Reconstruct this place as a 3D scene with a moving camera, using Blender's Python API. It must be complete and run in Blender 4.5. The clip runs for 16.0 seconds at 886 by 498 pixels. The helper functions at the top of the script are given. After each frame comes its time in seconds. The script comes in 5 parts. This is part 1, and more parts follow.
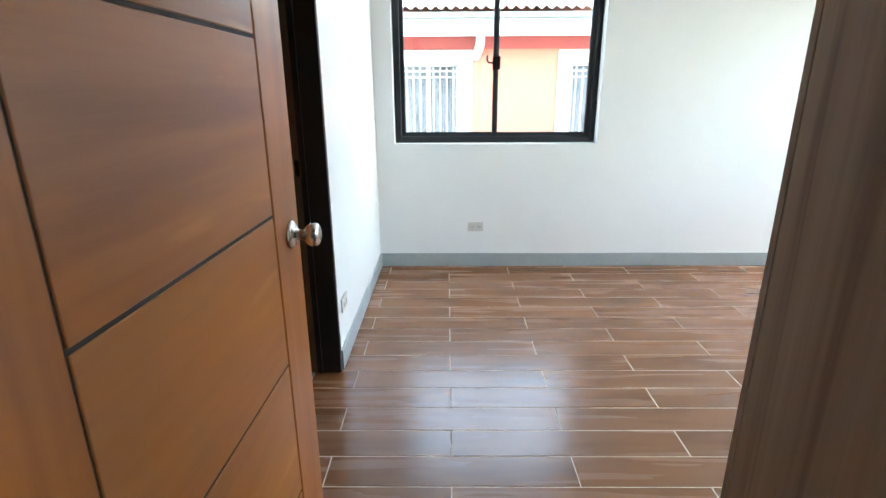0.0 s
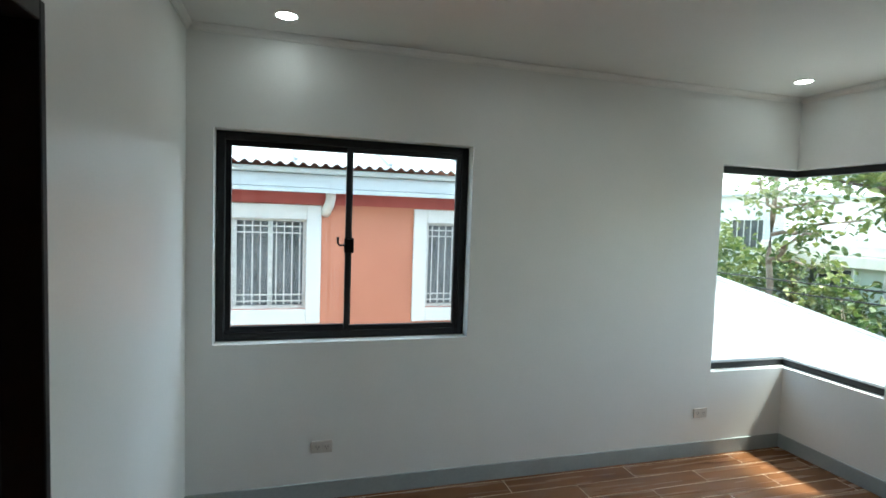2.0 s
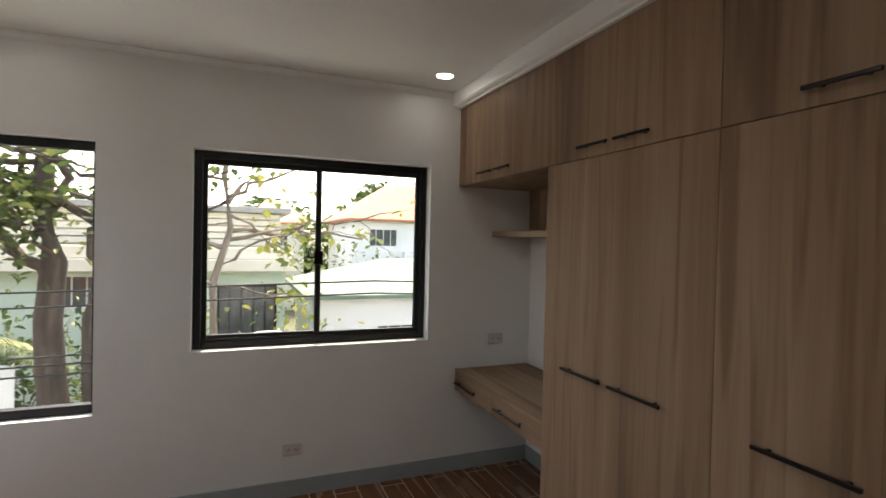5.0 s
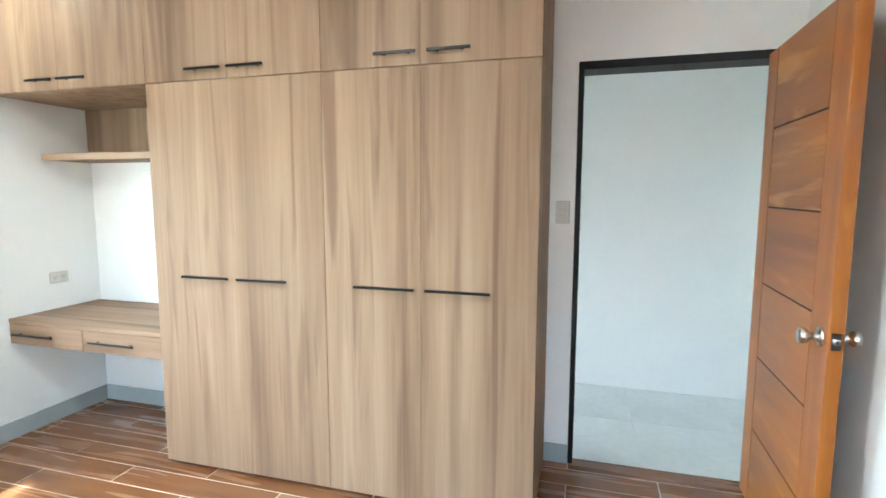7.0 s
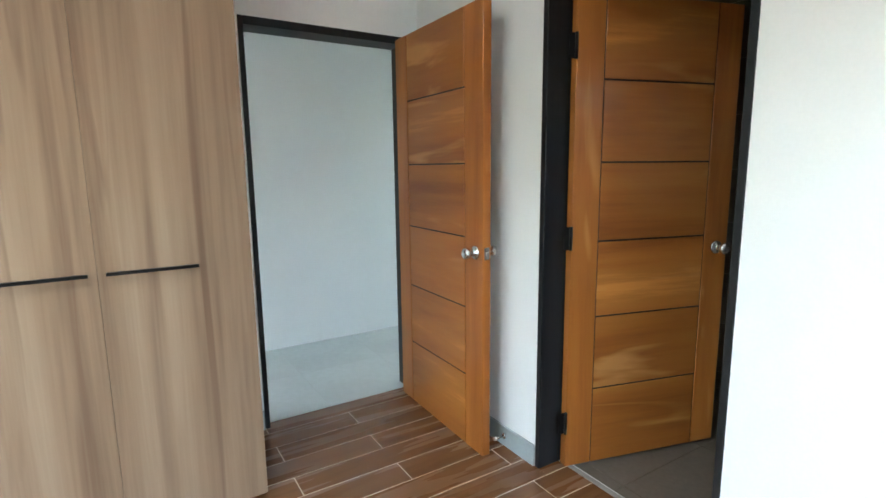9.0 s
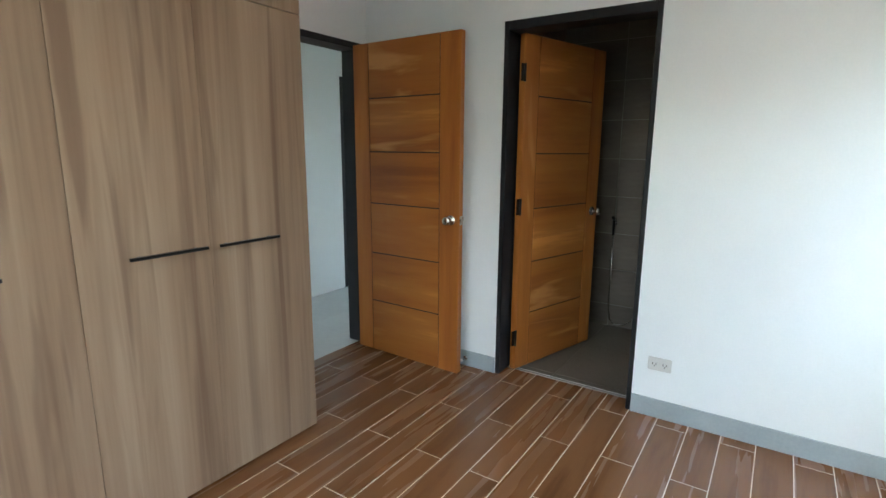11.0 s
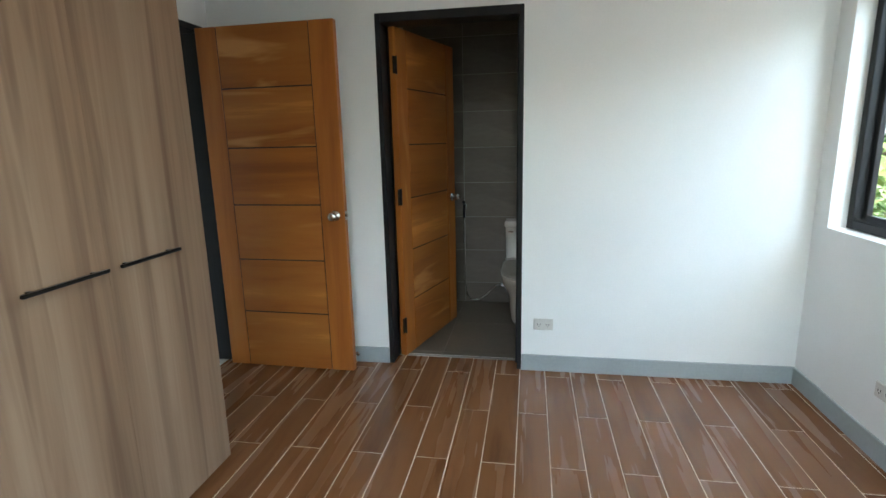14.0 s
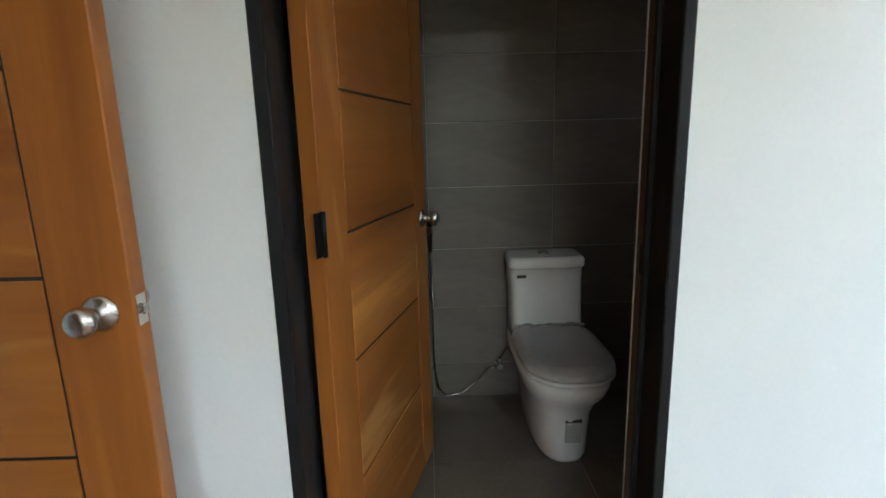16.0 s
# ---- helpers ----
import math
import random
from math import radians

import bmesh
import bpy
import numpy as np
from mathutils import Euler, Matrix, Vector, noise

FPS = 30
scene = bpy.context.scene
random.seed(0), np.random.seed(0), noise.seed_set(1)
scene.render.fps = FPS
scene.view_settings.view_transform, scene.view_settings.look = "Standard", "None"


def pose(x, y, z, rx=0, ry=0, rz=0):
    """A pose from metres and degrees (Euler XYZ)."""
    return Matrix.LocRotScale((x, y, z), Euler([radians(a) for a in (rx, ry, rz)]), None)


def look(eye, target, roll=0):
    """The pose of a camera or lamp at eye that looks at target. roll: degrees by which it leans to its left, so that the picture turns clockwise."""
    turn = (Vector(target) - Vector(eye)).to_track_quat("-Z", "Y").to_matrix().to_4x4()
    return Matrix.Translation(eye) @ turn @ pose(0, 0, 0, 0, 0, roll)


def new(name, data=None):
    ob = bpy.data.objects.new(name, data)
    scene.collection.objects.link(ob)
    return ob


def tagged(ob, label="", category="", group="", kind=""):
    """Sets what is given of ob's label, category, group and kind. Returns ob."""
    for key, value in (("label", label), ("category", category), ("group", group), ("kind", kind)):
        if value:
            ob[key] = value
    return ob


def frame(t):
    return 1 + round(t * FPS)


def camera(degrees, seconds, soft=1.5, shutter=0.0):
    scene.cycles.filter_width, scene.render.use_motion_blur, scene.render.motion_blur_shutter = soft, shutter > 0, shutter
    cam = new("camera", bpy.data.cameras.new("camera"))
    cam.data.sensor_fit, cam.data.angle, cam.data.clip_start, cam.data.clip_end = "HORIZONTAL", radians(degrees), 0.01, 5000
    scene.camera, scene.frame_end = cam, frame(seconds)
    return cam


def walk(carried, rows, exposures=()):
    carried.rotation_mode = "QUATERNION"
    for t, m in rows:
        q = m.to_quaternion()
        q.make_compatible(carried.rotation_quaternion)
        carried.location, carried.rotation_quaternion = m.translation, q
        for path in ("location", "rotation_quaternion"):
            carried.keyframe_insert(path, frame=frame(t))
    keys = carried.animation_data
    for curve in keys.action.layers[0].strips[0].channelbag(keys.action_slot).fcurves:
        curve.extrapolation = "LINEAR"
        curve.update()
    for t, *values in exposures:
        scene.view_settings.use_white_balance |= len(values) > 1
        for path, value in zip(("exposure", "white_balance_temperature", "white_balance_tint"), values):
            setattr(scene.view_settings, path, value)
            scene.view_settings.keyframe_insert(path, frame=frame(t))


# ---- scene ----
cam = camera(82.1, 16.0, 1.5, 0.12)
PATH = [
    (0, (0.522, 0.014, 1.311), (0.504, 1.924, 0.717), -0.3),
    (0.5, (0.502, 0.165, 1.348), (0.681, 2.071, 0.77), -0.4),
    (1, (0.492, 0.382, 1.422), (0.815, 2.3, 0.957), 0.5),
    (1.5, (0.501, 0.605, 1.543), (0.929, 2.534, 1.233), 0.9),
    (2, (0.581, 0.795, 1.676), (1.129, 2.715, 1.559), 1.9),
    (2.5, (0.637, 1.019, 1.716), (1.489, 2.828, 1.695), 2.7),
    (3, (0.676, 1.349, 1.677), (1.947, 2.893, 1.663), 1.7),
    (3.5, (0.725, 1.63, 1.639), (2.381, 2.751, 1.617), 0.4),
    (4, (0.842, 1.827, 1.654), (2.749, 2.427, 1.612), -0.3),
    (4.5, (0.867, 2.162, 1.641), (2.86, 2.016, 1.568), -0.2),
    (5, (0.902, 2.361, 1.628), (2.755, 1.61, 1.596), 1.3),
    (5.2, (0.925, 2.418, 1.627), (2.697, 1.491, 1.61), 1.9),
    (7.3, (0.92, 3.082, 1.446), (1.235, 1.124, 1.188), 0.2),
    (7.5, (0.929, 3.089, 1.432), (1.092, 1.116, 1.146), 0.3),
    (8, (1.133, 3.108, 1.414), (0.813, 1.167, 1.058), -0.4),
    (8.5, (1.333, 3.071, 1.386), (0.629, 1.24, 0.994), -0.4),
    (9, (1.531, 3.013, 1.393), (0.48, 1.341, 1.076), -0.6),
    (9.2, (1.579, 3.028, 1.42), (0.431, 1.417, 1.123), -0.3),
    (11.3, (3.001, 2.788, 1.431), (1.327, 1.765, 1.041), 0.5),
    (11.5, (3.134, 2.832, 1.445), (1.439, 1.845, 1.055), 0.5),
    (12, (3.451, 2.965, 1.465), (1.7, 2.101, 1.033), 0.2),
    (12.5, (3.561, 2.982, 1.47), (1.725, 2.31, 1.046), 0.0),
    (13, (3.556, 2.801, 1.46), (1.656, 2.345, 1.03), -0.8),
    (13.5, (3.395, 2.523, 1.42), (1.479, 2.151, 0.985), -1.1),
    (14, (3.032, 2.272, 1.421), (1.104, 1.936, 1.008), -1.3),
    (14.5, (2.57, 2.021, 1.388), (0.627, 1.753, 0.994), -0.9),
    (15, (2.01, 1.895, 1.337), (0.057, 1.712, 0.945), -1.0),
    (15.5, (1.505, 1.783, 1.296), (-0.456, 1.738, 0.906), -1.2),
    (16, (1.03, 1.7, 1.276), (-0.927, 1.753, 0.868), -1.5),
]
EXPOSURES = [(0.0, 4.71, 6300, 2), (0.5, 4.36, 6250, 0), (1.0, 3.64, 6150, -6), (1.5, 3.19, 6200, -6), (2.0, 2.89, 6400, -2), (2.5, 2.79, 7050, 9), (3.0, 2.74, 7700, 15),
             (3.5, 2.53, 7900, 16), (4.0, 2.48, 7950, 15), (4.5, 2.44, 7800, 15), (5.2, 2.64, 7650, 15), (7.3, 5.65, 6350, 1), (7.5, 5.60, 6350, 1),
             (8.0, 5.23, 6450, 1), (8.5, 5.03, 6450, 1), (9.2, 4.88, 6400, 1), (11.3, 4.22, 6450, 2), (12.5, 4.22, 6450, 2), (14.5, 3.97, 6450, 1), (15.0, 3.93, 6450, 1), (15.5, 3.94, 6450, 1), (16.0, 4.36, 6550, 2)]
walk(cam, [(t, look(eye, target, roll)) for t, eye, target, roll in PATH], EXPOSURES)

# ---- world, sun ----
world = bpy.data.worlds.new("world")
scene.world = world
world.use_nodes = True
sky = world.node_tree.nodes.new("ShaderNodeTexSky")
sky.sky_type = 'NISHITA'
sky.sun_disc = False
SUN_EL, SUN_AZ = 60.0, 97.0          # degrees above the horizon; clockwise from +y towards +x
sky.sun_elevation, sky.sun_rotation = radians(SUN_EL), radians(SUN_AZ)
sky.air_density, sky.dust_density, sky.ozone_density = 1.0, 2.0, 1.0
back = world.node_tree.nodes["Background"]
haze = world.node_tree.nodes.new("ShaderNodeHueSaturation")     # thin high cloud whitens the sky
haze.inputs["Saturation"].default_value = 0.72
world.node_tree.links.new(sky.outputs[0], haze.inputs["Color"])
world.node_tree.links.new(haze.outputs[0], back.inputs[0])
back.inputs[1].default_value = 0.15
sun = new("sun", bpy.data.lights.new("sun", 'SUN'))
sun.data.energy, sun.data.angle, sun.data.color = 1.6, radians(5.0), (1.0, 0.95, 0.86)
_el, _az = radians(SUN_EL), radians(SUN_AZ)
sun.matrix_world = look((20 * math.sin(_az) * math.cos(_el), 20 * math.cos(_az) * math.cos(_el), 20 * math.sin(_el)), (0, 0, 0))


# ---- materials ----
def mat(name, color, rough=0.5, metal=0.0, spec=0.5):
    m = bpy.data.materials.new(name)
    m.use_nodes = True
    b = m.node_tree.nodes["Principled BSDF"]
    b.inputs["Base Color"].default_value = (*color, 1)
    b.inputs["Roughness"].default_value = rough
    b.inputs["Metallic"].default_value = metal
    b.inputs["Specular IOR Level"].default_value = spec
    return m


def node(m, kind, **values):
    n = m.node_tree.nodes.new(kind)
    for k, v in values.items():
        n.inputs[k].default_value = v
    return n


def wire(m, a, b):
    m.node_tree.links.new(a, b)


def mottled(name, low, high, rough=0.5, scale=3.0, fine=60.0, bump=0.05, metal=0.0, spec=0.5, rough_var=0.1, stretch=(1, 1, 1), vary=0.0):
    """A surface with two scales of colour variation, fine relief and uneven gloss; vary: how far whole pieces differ."""
    m = mat(name, low, rough, metal, spec)
    b = m.node_tree.nodes["Principled BSDF"]
    co = node(m, "ShaderNodeTexCoord")
    mp = node(m, "ShaderNodeMapping", Scale=stretch)
    wire(m, co.outputs["Object"], mp.inputs[0])
    n1 = node(m, "ShaderNodeTexNoise", Scale=scale, Detail=4.0, Roughness=0.6)
    n2 = node(m, "ShaderNodeTexNoise", Scale=fine, Detail=3.0)
    wire(m, mp.outputs[0], n1.inputs[0]), wire(m, mp.outputs[0], n2.inputs[0])
    add = m.node_tree.nodes.new("ShaderNodeMath")
    add.operation = 'MULTIPLY_ADD'
    wire(m, n2.outputs[0], add.inputs[0])
    add.inputs[1].default_value = 0.45
    wire(m, n1.outputs[0], add.inputs[2])
    ramp = m.node_tree.nodes.new("ShaderNodeValToRGB")
    ramp.color_ramp.elements[0].position, ramp.color_ramp.elements[1].position = 0.5, 0.95
    ramp.color_ramp.elements[0].color, ramp.color_ramp.elements[1].color = (*low, 1), (*high, 1)
    wire(m, add.outputs[0], ramp.inputs[0])
    out = ramp.outputs[0]
    if vary:
        info = m.node_tree.nodes.new("ShaderNodeObjectInfo")
        hsv = node(m, "ShaderNodeHueSaturation")
        rng = node(m, "ShaderNodeMapRange")
        rng.inputs[3].default_value, rng.inputs[4].default_value = 1 - vary, 1 + vary
        wire(m, info.outputs["Random"], rng.inputs[0]), wire(m, rng.outputs[0], hsv.inputs["Value"])
        wire(m, out, hsv.inputs["Color"])
        out = hsv.outputs[0]
    wire(m, out, b.inputs["Base Color"])
    rr = node(m, "ShaderNodeMapRange")
    rr.inputs[3].default_value, rr.inputs[4].default_value = max(0.03, rough - rough_var), min(1, rough + rough_var)
    wire(m, n1.outputs[0], rr.inputs[0]), wire(m, rr.outputs[0], b.inputs["Roughness"])
    bp = node(m, "ShaderNodeBump", Strength=bump, Distance=0.01)
    wire(m, n2.outputs[0], bp.inputs["Height"]), wire(m, bp.outputs[0], b.inputs["Normal"])
    return m


def wood(name, dark, mid, light, axis, rough=0.35, grain=14.0, figure=3.0, bump=0.04, vary=0.12, spec=0.5, shift=3.0, coat=0.0, knots=0.0, along=0.16, streak=None):
    """Wood with the grain along one axis (0, 1, 2): broad figure bands, fine streaks; each piece shifted and tinted by its own chance number."""
    m = mat(name, mid, rough, 0.0, spec)
    b = m.node_tree.nodes["Principled BSDF"]
    co = node(m, "ShaderNodeTexCoord")
    info = m.node_tree.nodes.new("ShaderNodeObjectInfo")
    off = m.node_tree.nodes.new("ShaderNodeVectorMath")
    off.operation = 'MULTIPLY_ADD'
    comb = m.node_tree.nodes.new("ShaderNodeCombineXYZ")
    for i in range(3):
        wire(m, info.outputs["Random"], comb.inputs[i])
    off.inputs[1].default_value = (shift * 7.3, shift * 5.1, shift * 9.7)
    wire(m, comb.outputs[0], off.inputs[0]), wire(m, co.outputs["Object"], off.inputs[2])
    st = [1.0, 1.0, 1.0]
    st[axis] = along * 0.375
    mp = node(m, "ShaderNodeMapping", Scale=st)
    wire(m, off.outputs[0], mp.inputs[0])
    st2 = [1.0, 1.0, 1.0]
    st2[axis] = along
    mp2 = node(m, "ShaderNodeMapping", Scale=st2)
    wire(m, off.outputs[0], mp2.inputs[0])
    fig = node(m, "ShaderNodeTexNoise", Scale=figure, Detail=4.0, Roughness=0.55, Distortion=0.6)
    wire(m, mp2.outputs[0], fig.inputs[0])
    fine = node(m, "ShaderNodeTexNoise", Scale=grain * 6, Detail=5.0, Roughness=0.65)
    wire(m, mp.outputs[0], fine.inputs[0])
    band = node(m, "ShaderNodeTexNoise", Scale=grain, Detail=3.0, Roughness=0.5, Distortion=0.3)
    wire(m, mp.outputs[0], band.inputs[0])
    a1 = m.node_tree.nodes.new("ShaderNodeMath")
    a1.operation = 'MULTIPLY_ADD'
    wire(m, band.outputs[0], a1.inputs[0])
    a1.inputs[1].default_value = 0.55
    wire(m, fig.outputs[0], a1.inputs[2])
    a2 = m.node_tree.nodes.new("ShaderNodeMath")
    a2.operation = 'MULTIPLY_ADD'
    wire(m, fine.outputs[0], a2.inputs[0])
    a2.inputs[1].default_value = 0.28
    wire(m, a1.outputs[0], a2.inputs[2])
    ramp = m.node_tree.nodes.new("ShaderNodeValToRGB")
    e = ramp.color_ramp.elements
    e[0].position, e[1].position = 0.05, 0.95
    e[0].color, e[1].color = (*dark, 1), (*light, 1)
    e.new(0.45).color = (*mid, 1)
    if knots:
        e[-1].color = (*[min(1, c * (1 + 0.35 * knots)) for c in light], 1)
        e.new(0.75).color = (*[(p + q) / 2 for p, q in zip(mid, light)], 1)
    span = node(m, "ShaderNodeMapRange")
    span.inputs[1].default_value, span.inputs[2].default_value = 0.62, 1.22
    wire(m, a2.outputs[0], span.inputs[0]), wire(m, span.outputs[0], ramp.inputs[0])
    hsv = node(m, "ShaderNodeHueSaturation")
    rng = node(m, "ShaderNodeMapRange")
    rng.inputs[3].default_value, rng.inputs[4].default_value = 1 - vary, 1 + vary
    wire(m, info.outputs["Random"], rng.inputs[0]), wire(m, rng.outputs[0], hsv.inputs["Value"])
    tone = ramp.outputs[0]
    if streak:
        # wisps of paler or darker wood: colour, size, length, threshold, strength
        sc, size, length, low, most = streak
        st3 = [1.0, 1.0, 1.0]
        st3[axis] = length
        mp3 = node(m, "ShaderNodeMapping", Scale=st3, Location=(3.1, 7.7, 1.9))
        wire(m, off.outputs[0], mp3.inputs[0])
        wisp = node(m, "ShaderNodeTexNoise", Scale=size, Detail=3.0, Roughness=0.5, Distortion=0.9)
        wire(m, mp3.outputs[0], wisp.inputs[0])
        cut = node(m, "ShaderNodeMapRange")
        cut.inputs[1].default_value, cut.inputs[2].default_value = low, low + 0.1
        cut.inputs[4].default_value = most
        wire(m, wisp.outputs[0], cut.inputs[0])
        mix = node(m, "ShaderNodeMix")
        mix.data_type = 'RGBA'
        mix.inputs[7].default_value = (*sc, 1)
        wire(m, cut.outputs[0], mix.inputs[0]), wire(m, tone, mix.inputs[6])
        tone = mix.outputs[2]
    wire(m, tone, hsv.inputs["Color"]), wire(m, hsv.outputs[0], b.inputs["Base Color"])
    rr = node(m, "ShaderNodeMapRange")
    rr.inputs[3].default_value, rr.inputs[4].default_value = rough - 0.07, rough + 0.1
    wire(m, band.outputs[0], rr.inputs[0]), wire(m, rr.outputs[0], b.inputs["Roughness"])
    bp = node(m, "ShaderNodeBump", Strength=bump, Distance=0.004)
    wire(m, fine.outputs[0], bp.inputs["Height"]), wire(m, bp.outputs[0], b.inputs["Normal"])
    b.inputs["Coat Weight"].default_value = coat
    b.inputs["Coat Roughness"].default_value = 0.12
    return m


def emitter(name, color, strength):
    m = mat(name, (0.8, 0.8, 0.8), 0.3)
    b = m.node_tree.nodes["Principled BSDF"]
    b.inputs["Emission Color"].default_value = (*color, 1)
    b.inputs["Emission Strength"].default_value = strength
    return m


def glass_material(name, tint=(0.96, 0.98, 0.97)):
    """A thin clear pane: mostly straight through, with a Fresnel gloss."""
    m = bpy.data.materials.new(name)
    m.use_nodes = True
    nt = m.node_tree
    nt.nodes.clear()
    out = nt.nodes.new("ShaderNodeOutputMaterial")
    tr = nt.nodes.new("ShaderNodeBsdfTransparent")
    tr.inputs[0].default_value = (*tint, 1)
    gl = nt.nodes.new("ShaderNodeBsdfGlossy")
    gl.inputs["Roughness"].default_value = 0.02
    lw = nt.nodes.new("ShaderNodeLayerWeight")
    pw = nt.nodes.new("ShaderNodeMath")
    pw.operation = 'POWER'
    pw.inputs[1].default_value = 5.0
    nt.links.new(lw.outputs["Facing"], pw.inputs[0])
    fr = nt.nodes.new("ShaderNodeMath")
    fr.operation = 'MULTIPLY_ADD'
    fr.inputs[1].default_value, fr.inputs[2].default_value = 0.6, 0.03
    nt.links.new(pw.outputs[0], fr.inputs[0])
    mix = nt.nodes.new("ShaderNodeMixShader")
    nt.links.new(fr.outputs[0], mix.inputs[0])
    nt.links.new(tr.outputs[0], mix.inputs[1])
    nt.links.new(gl.outputs[0], mix.inputs[2])
    nt.links.new(mix.outputs[0], out.inputs[0])
    return m


WALL = mottled("wall_paint", (0.74, 0.76, 0.75), (0.80, 0.81, 0.80), 0.36, 1.2, 90, 0.03, spec=0.4)
CEIL = mottled("ceiling_paint", (0.76, 0.76, 0.74), (0.81, 0.81, 0.79), 0.75, 1.0, 80, 0.02)
TRIM = mottled("white_trim", (0.78, 0.78, 0.76), (0.84, 0.84, 0.82), 0.45, 4, 90, 0.02)
SKIRT = mottled("grey_skirting_tile", (0.29, 0.33, 0.34), (0.36, 0.40, 0.41), 0.35, 3, 70, 0.02)
PLANK = wood("wood_look_tile", (0.112, 0.047, 0.018), (0.18, 0.077, 0.031), (0.20, 0.089, 0.038), 0, 0.25, 12, 8.0, 0.05, 0.05, 0.5, 3.0)
GROUT = mottled("pale_grout", (0.64, 0.52, 0.40), (0.78, 0.65, 0.50), 0.8, 5, 120, 0.1)
DOOR_H = wood("stained_door_wood_across", (0.217, 0.064, 0.012), (0.335, 0.111, 0.020), (0.42, 0.166, 0.036), 0, 0.4, 7, 3.4, 0.04, 0.1, 0.35, 3.0, 0.08, 1.0, streak=((0.56, 0.26, 0.08), 5.0, 0.14, 0.60, 0.9))
DOOR_V = wood("stained_door_wood_upright", (0.237, 0.070, 0.013), (0.36, 0.120, 0.022), (0.44, 0.176, 0.039), 2, 0.4, 7, 3.4, 0.04, 0.1, 0.35, 3.0, 0.08, 1.0, streak=((0.58, 0.27, 0.085), 6.0, 0.14, 0.62, 0.6))
GROOVE = mat("dark_groove", (0.02, 0.008, 0.004), 0.7)
LAMINATE = wood("oak_laminate_upright", (0.150, 0.091, 0.055), (0.246, 0.158, 0.099), (0.330, 0.230, 0.152), 2, 0.56, 11, 9.0, 0.02, 0.03, 0.25, 1.0, along=0.05, streak=((0.145, 0.082, 0.05), 11.0, 0.05, 0.58, 0.6))
LAMINATE_X = wood("oak_laminate_across", (0.150, 0.091, 0.055), (0.246, 0.158, 0.099), (0.330, 0.230, 0.152), 0, 0.56, 11, 9.0, 0.02, 0.03, 0.25, 1.0, along=0.05, streak=((0.145, 0.082, 0.05), 11.0, 0.05, 0.58, 0.6))
CARCASS = mat("cabinet_gap", (0.20, 0.13, 0.08), 0.7)
ALU = mottled("black_powder_coated_aluminium", (0.010, 0.011, 0.013), (0.018, 0.019, 0.021), 0.5, 5, 200, 0.02, spec=0.3)
RAW_WOOD = wood("bare_brown_wood", (0.05, 0.026, 0.014), (0.09, 0.05, 0.028), (0.13, 0.08, 0.045), 2, 0.6, 9, 4, 0.05, 0.1)
JAMB = wood("black_painted_jamb", (0.006, 0.006, 0.007), (0.011, 0.011, 0.012), (0.018, 0.018, 0.019), 2, 0.5, 12, 3, 0.08, 0.1, 0.25)
BLACK = mat("black_metal", (0.012, 0.011, 0.011), 0.35, 0.6)
STEEL = mottled("brushed_steel", (0.55, 0.53, 0.50), (0.68, 0.66, 0.63), 0.22, 8, 150, 0.02, 1.0)
CHROME = mat("chrome", (0.75, 0.75, 0.76), 0.08, 1.0)
PLASTIC = mat("greyed_white_plastic", (0.56, 0.545, 0.51), 0.35)
SLOT = mat("socket_slot", (0.02, 0.02, 0.02), 0.6)
GLASS = glass_material("clear_glass")
CERAMIC = mottled("glazed_ceramic", (0.60, 0.575, 0.54), (0.66, 0.635, 0.60), 0.1, 2, 30, 0.0)
FILM = mottled("dusty_film_lid", (0.30, 0.28, 0.25), (0.40, 0.37, 0.335), 0.35, 6, 60, 0.03)
BATH_TILE = mottled("dark_taupe_tile", (0.10, 0.080, 0.062), (0.15, 0.121, 0.097), 0.4, 3, 40, 0.03, vary=0.08, stretch=(0.3, 0.3, 1))
BATH_FLOOR = mottled("taupe_floor_tile", (0.12, 0.098, 0.076), (0.17, 0.14, 0.112), 0.45, 3, 50, 0.03, vary=0.06)
BATH_GROUT = mat("grey_tile_grout", (0.33, 0.31, 0.28), 0.8)
STONE = mottled("grey_threshold_stone", (0.22, 0.21, 0.19), (0.30, 0.29, 0.27), 0.4, 4, 60, 0.03)
HALL_TILE = mottled("pale_glazed_hall_tile", (0.42, 0.45, 0.43), (0.52, 0.55, 0.53), 0.32, 1.5, 20, 0.0, spec=0.35)
LAMP_LENS = emitter("lit_lamp_lens", (0.93, 0.97, 1.0), 4.5)
PINK = mottled("coral_render", (0.53, 0.20, 0.125), (0.63, 0.265, 0.17), 0.8, 0.9, 40, 0.25)
# coral render as it darkens in the eaves' shadow, set as a colour
EAVE_SHADE = mottled("eave_shade_red", (0.42, 0.085, 0.075), (0.5, 0.12, 0.10), 0.75, 2, 40, 0.1)
WHITE_EXT = mottled("white_render", (0.72, 0.72, 0.70), (0.84, 0.84, 0.82), 0.7, 0.8, 30, 0.15)
FASCIA = mottled("pale_grey_fascia", (0.55, 0.60, 0.62), (0.66, 0.71, 0.72), 0.5, 2, 30, 0.05)
ROOF_METAL = mottled("grey_roof_sheet", (0.27, 0.30, 0.32), (0.38, 0.41, 0.43), 0.45, 2, 40, 0.1)
ROOF_PALE = mottled("pale_roof_sheet", (0.44, 0.47, 0.49), (0.58, 0.61, 0.62), 0.5, 1.5, 30, 0.1)
ROOF_RED = mottled("orange_red_roof", (0.45, 0.14, 0.07), (0.62, 0.25, 0.13), 0.7, 2, 30, 0.2)
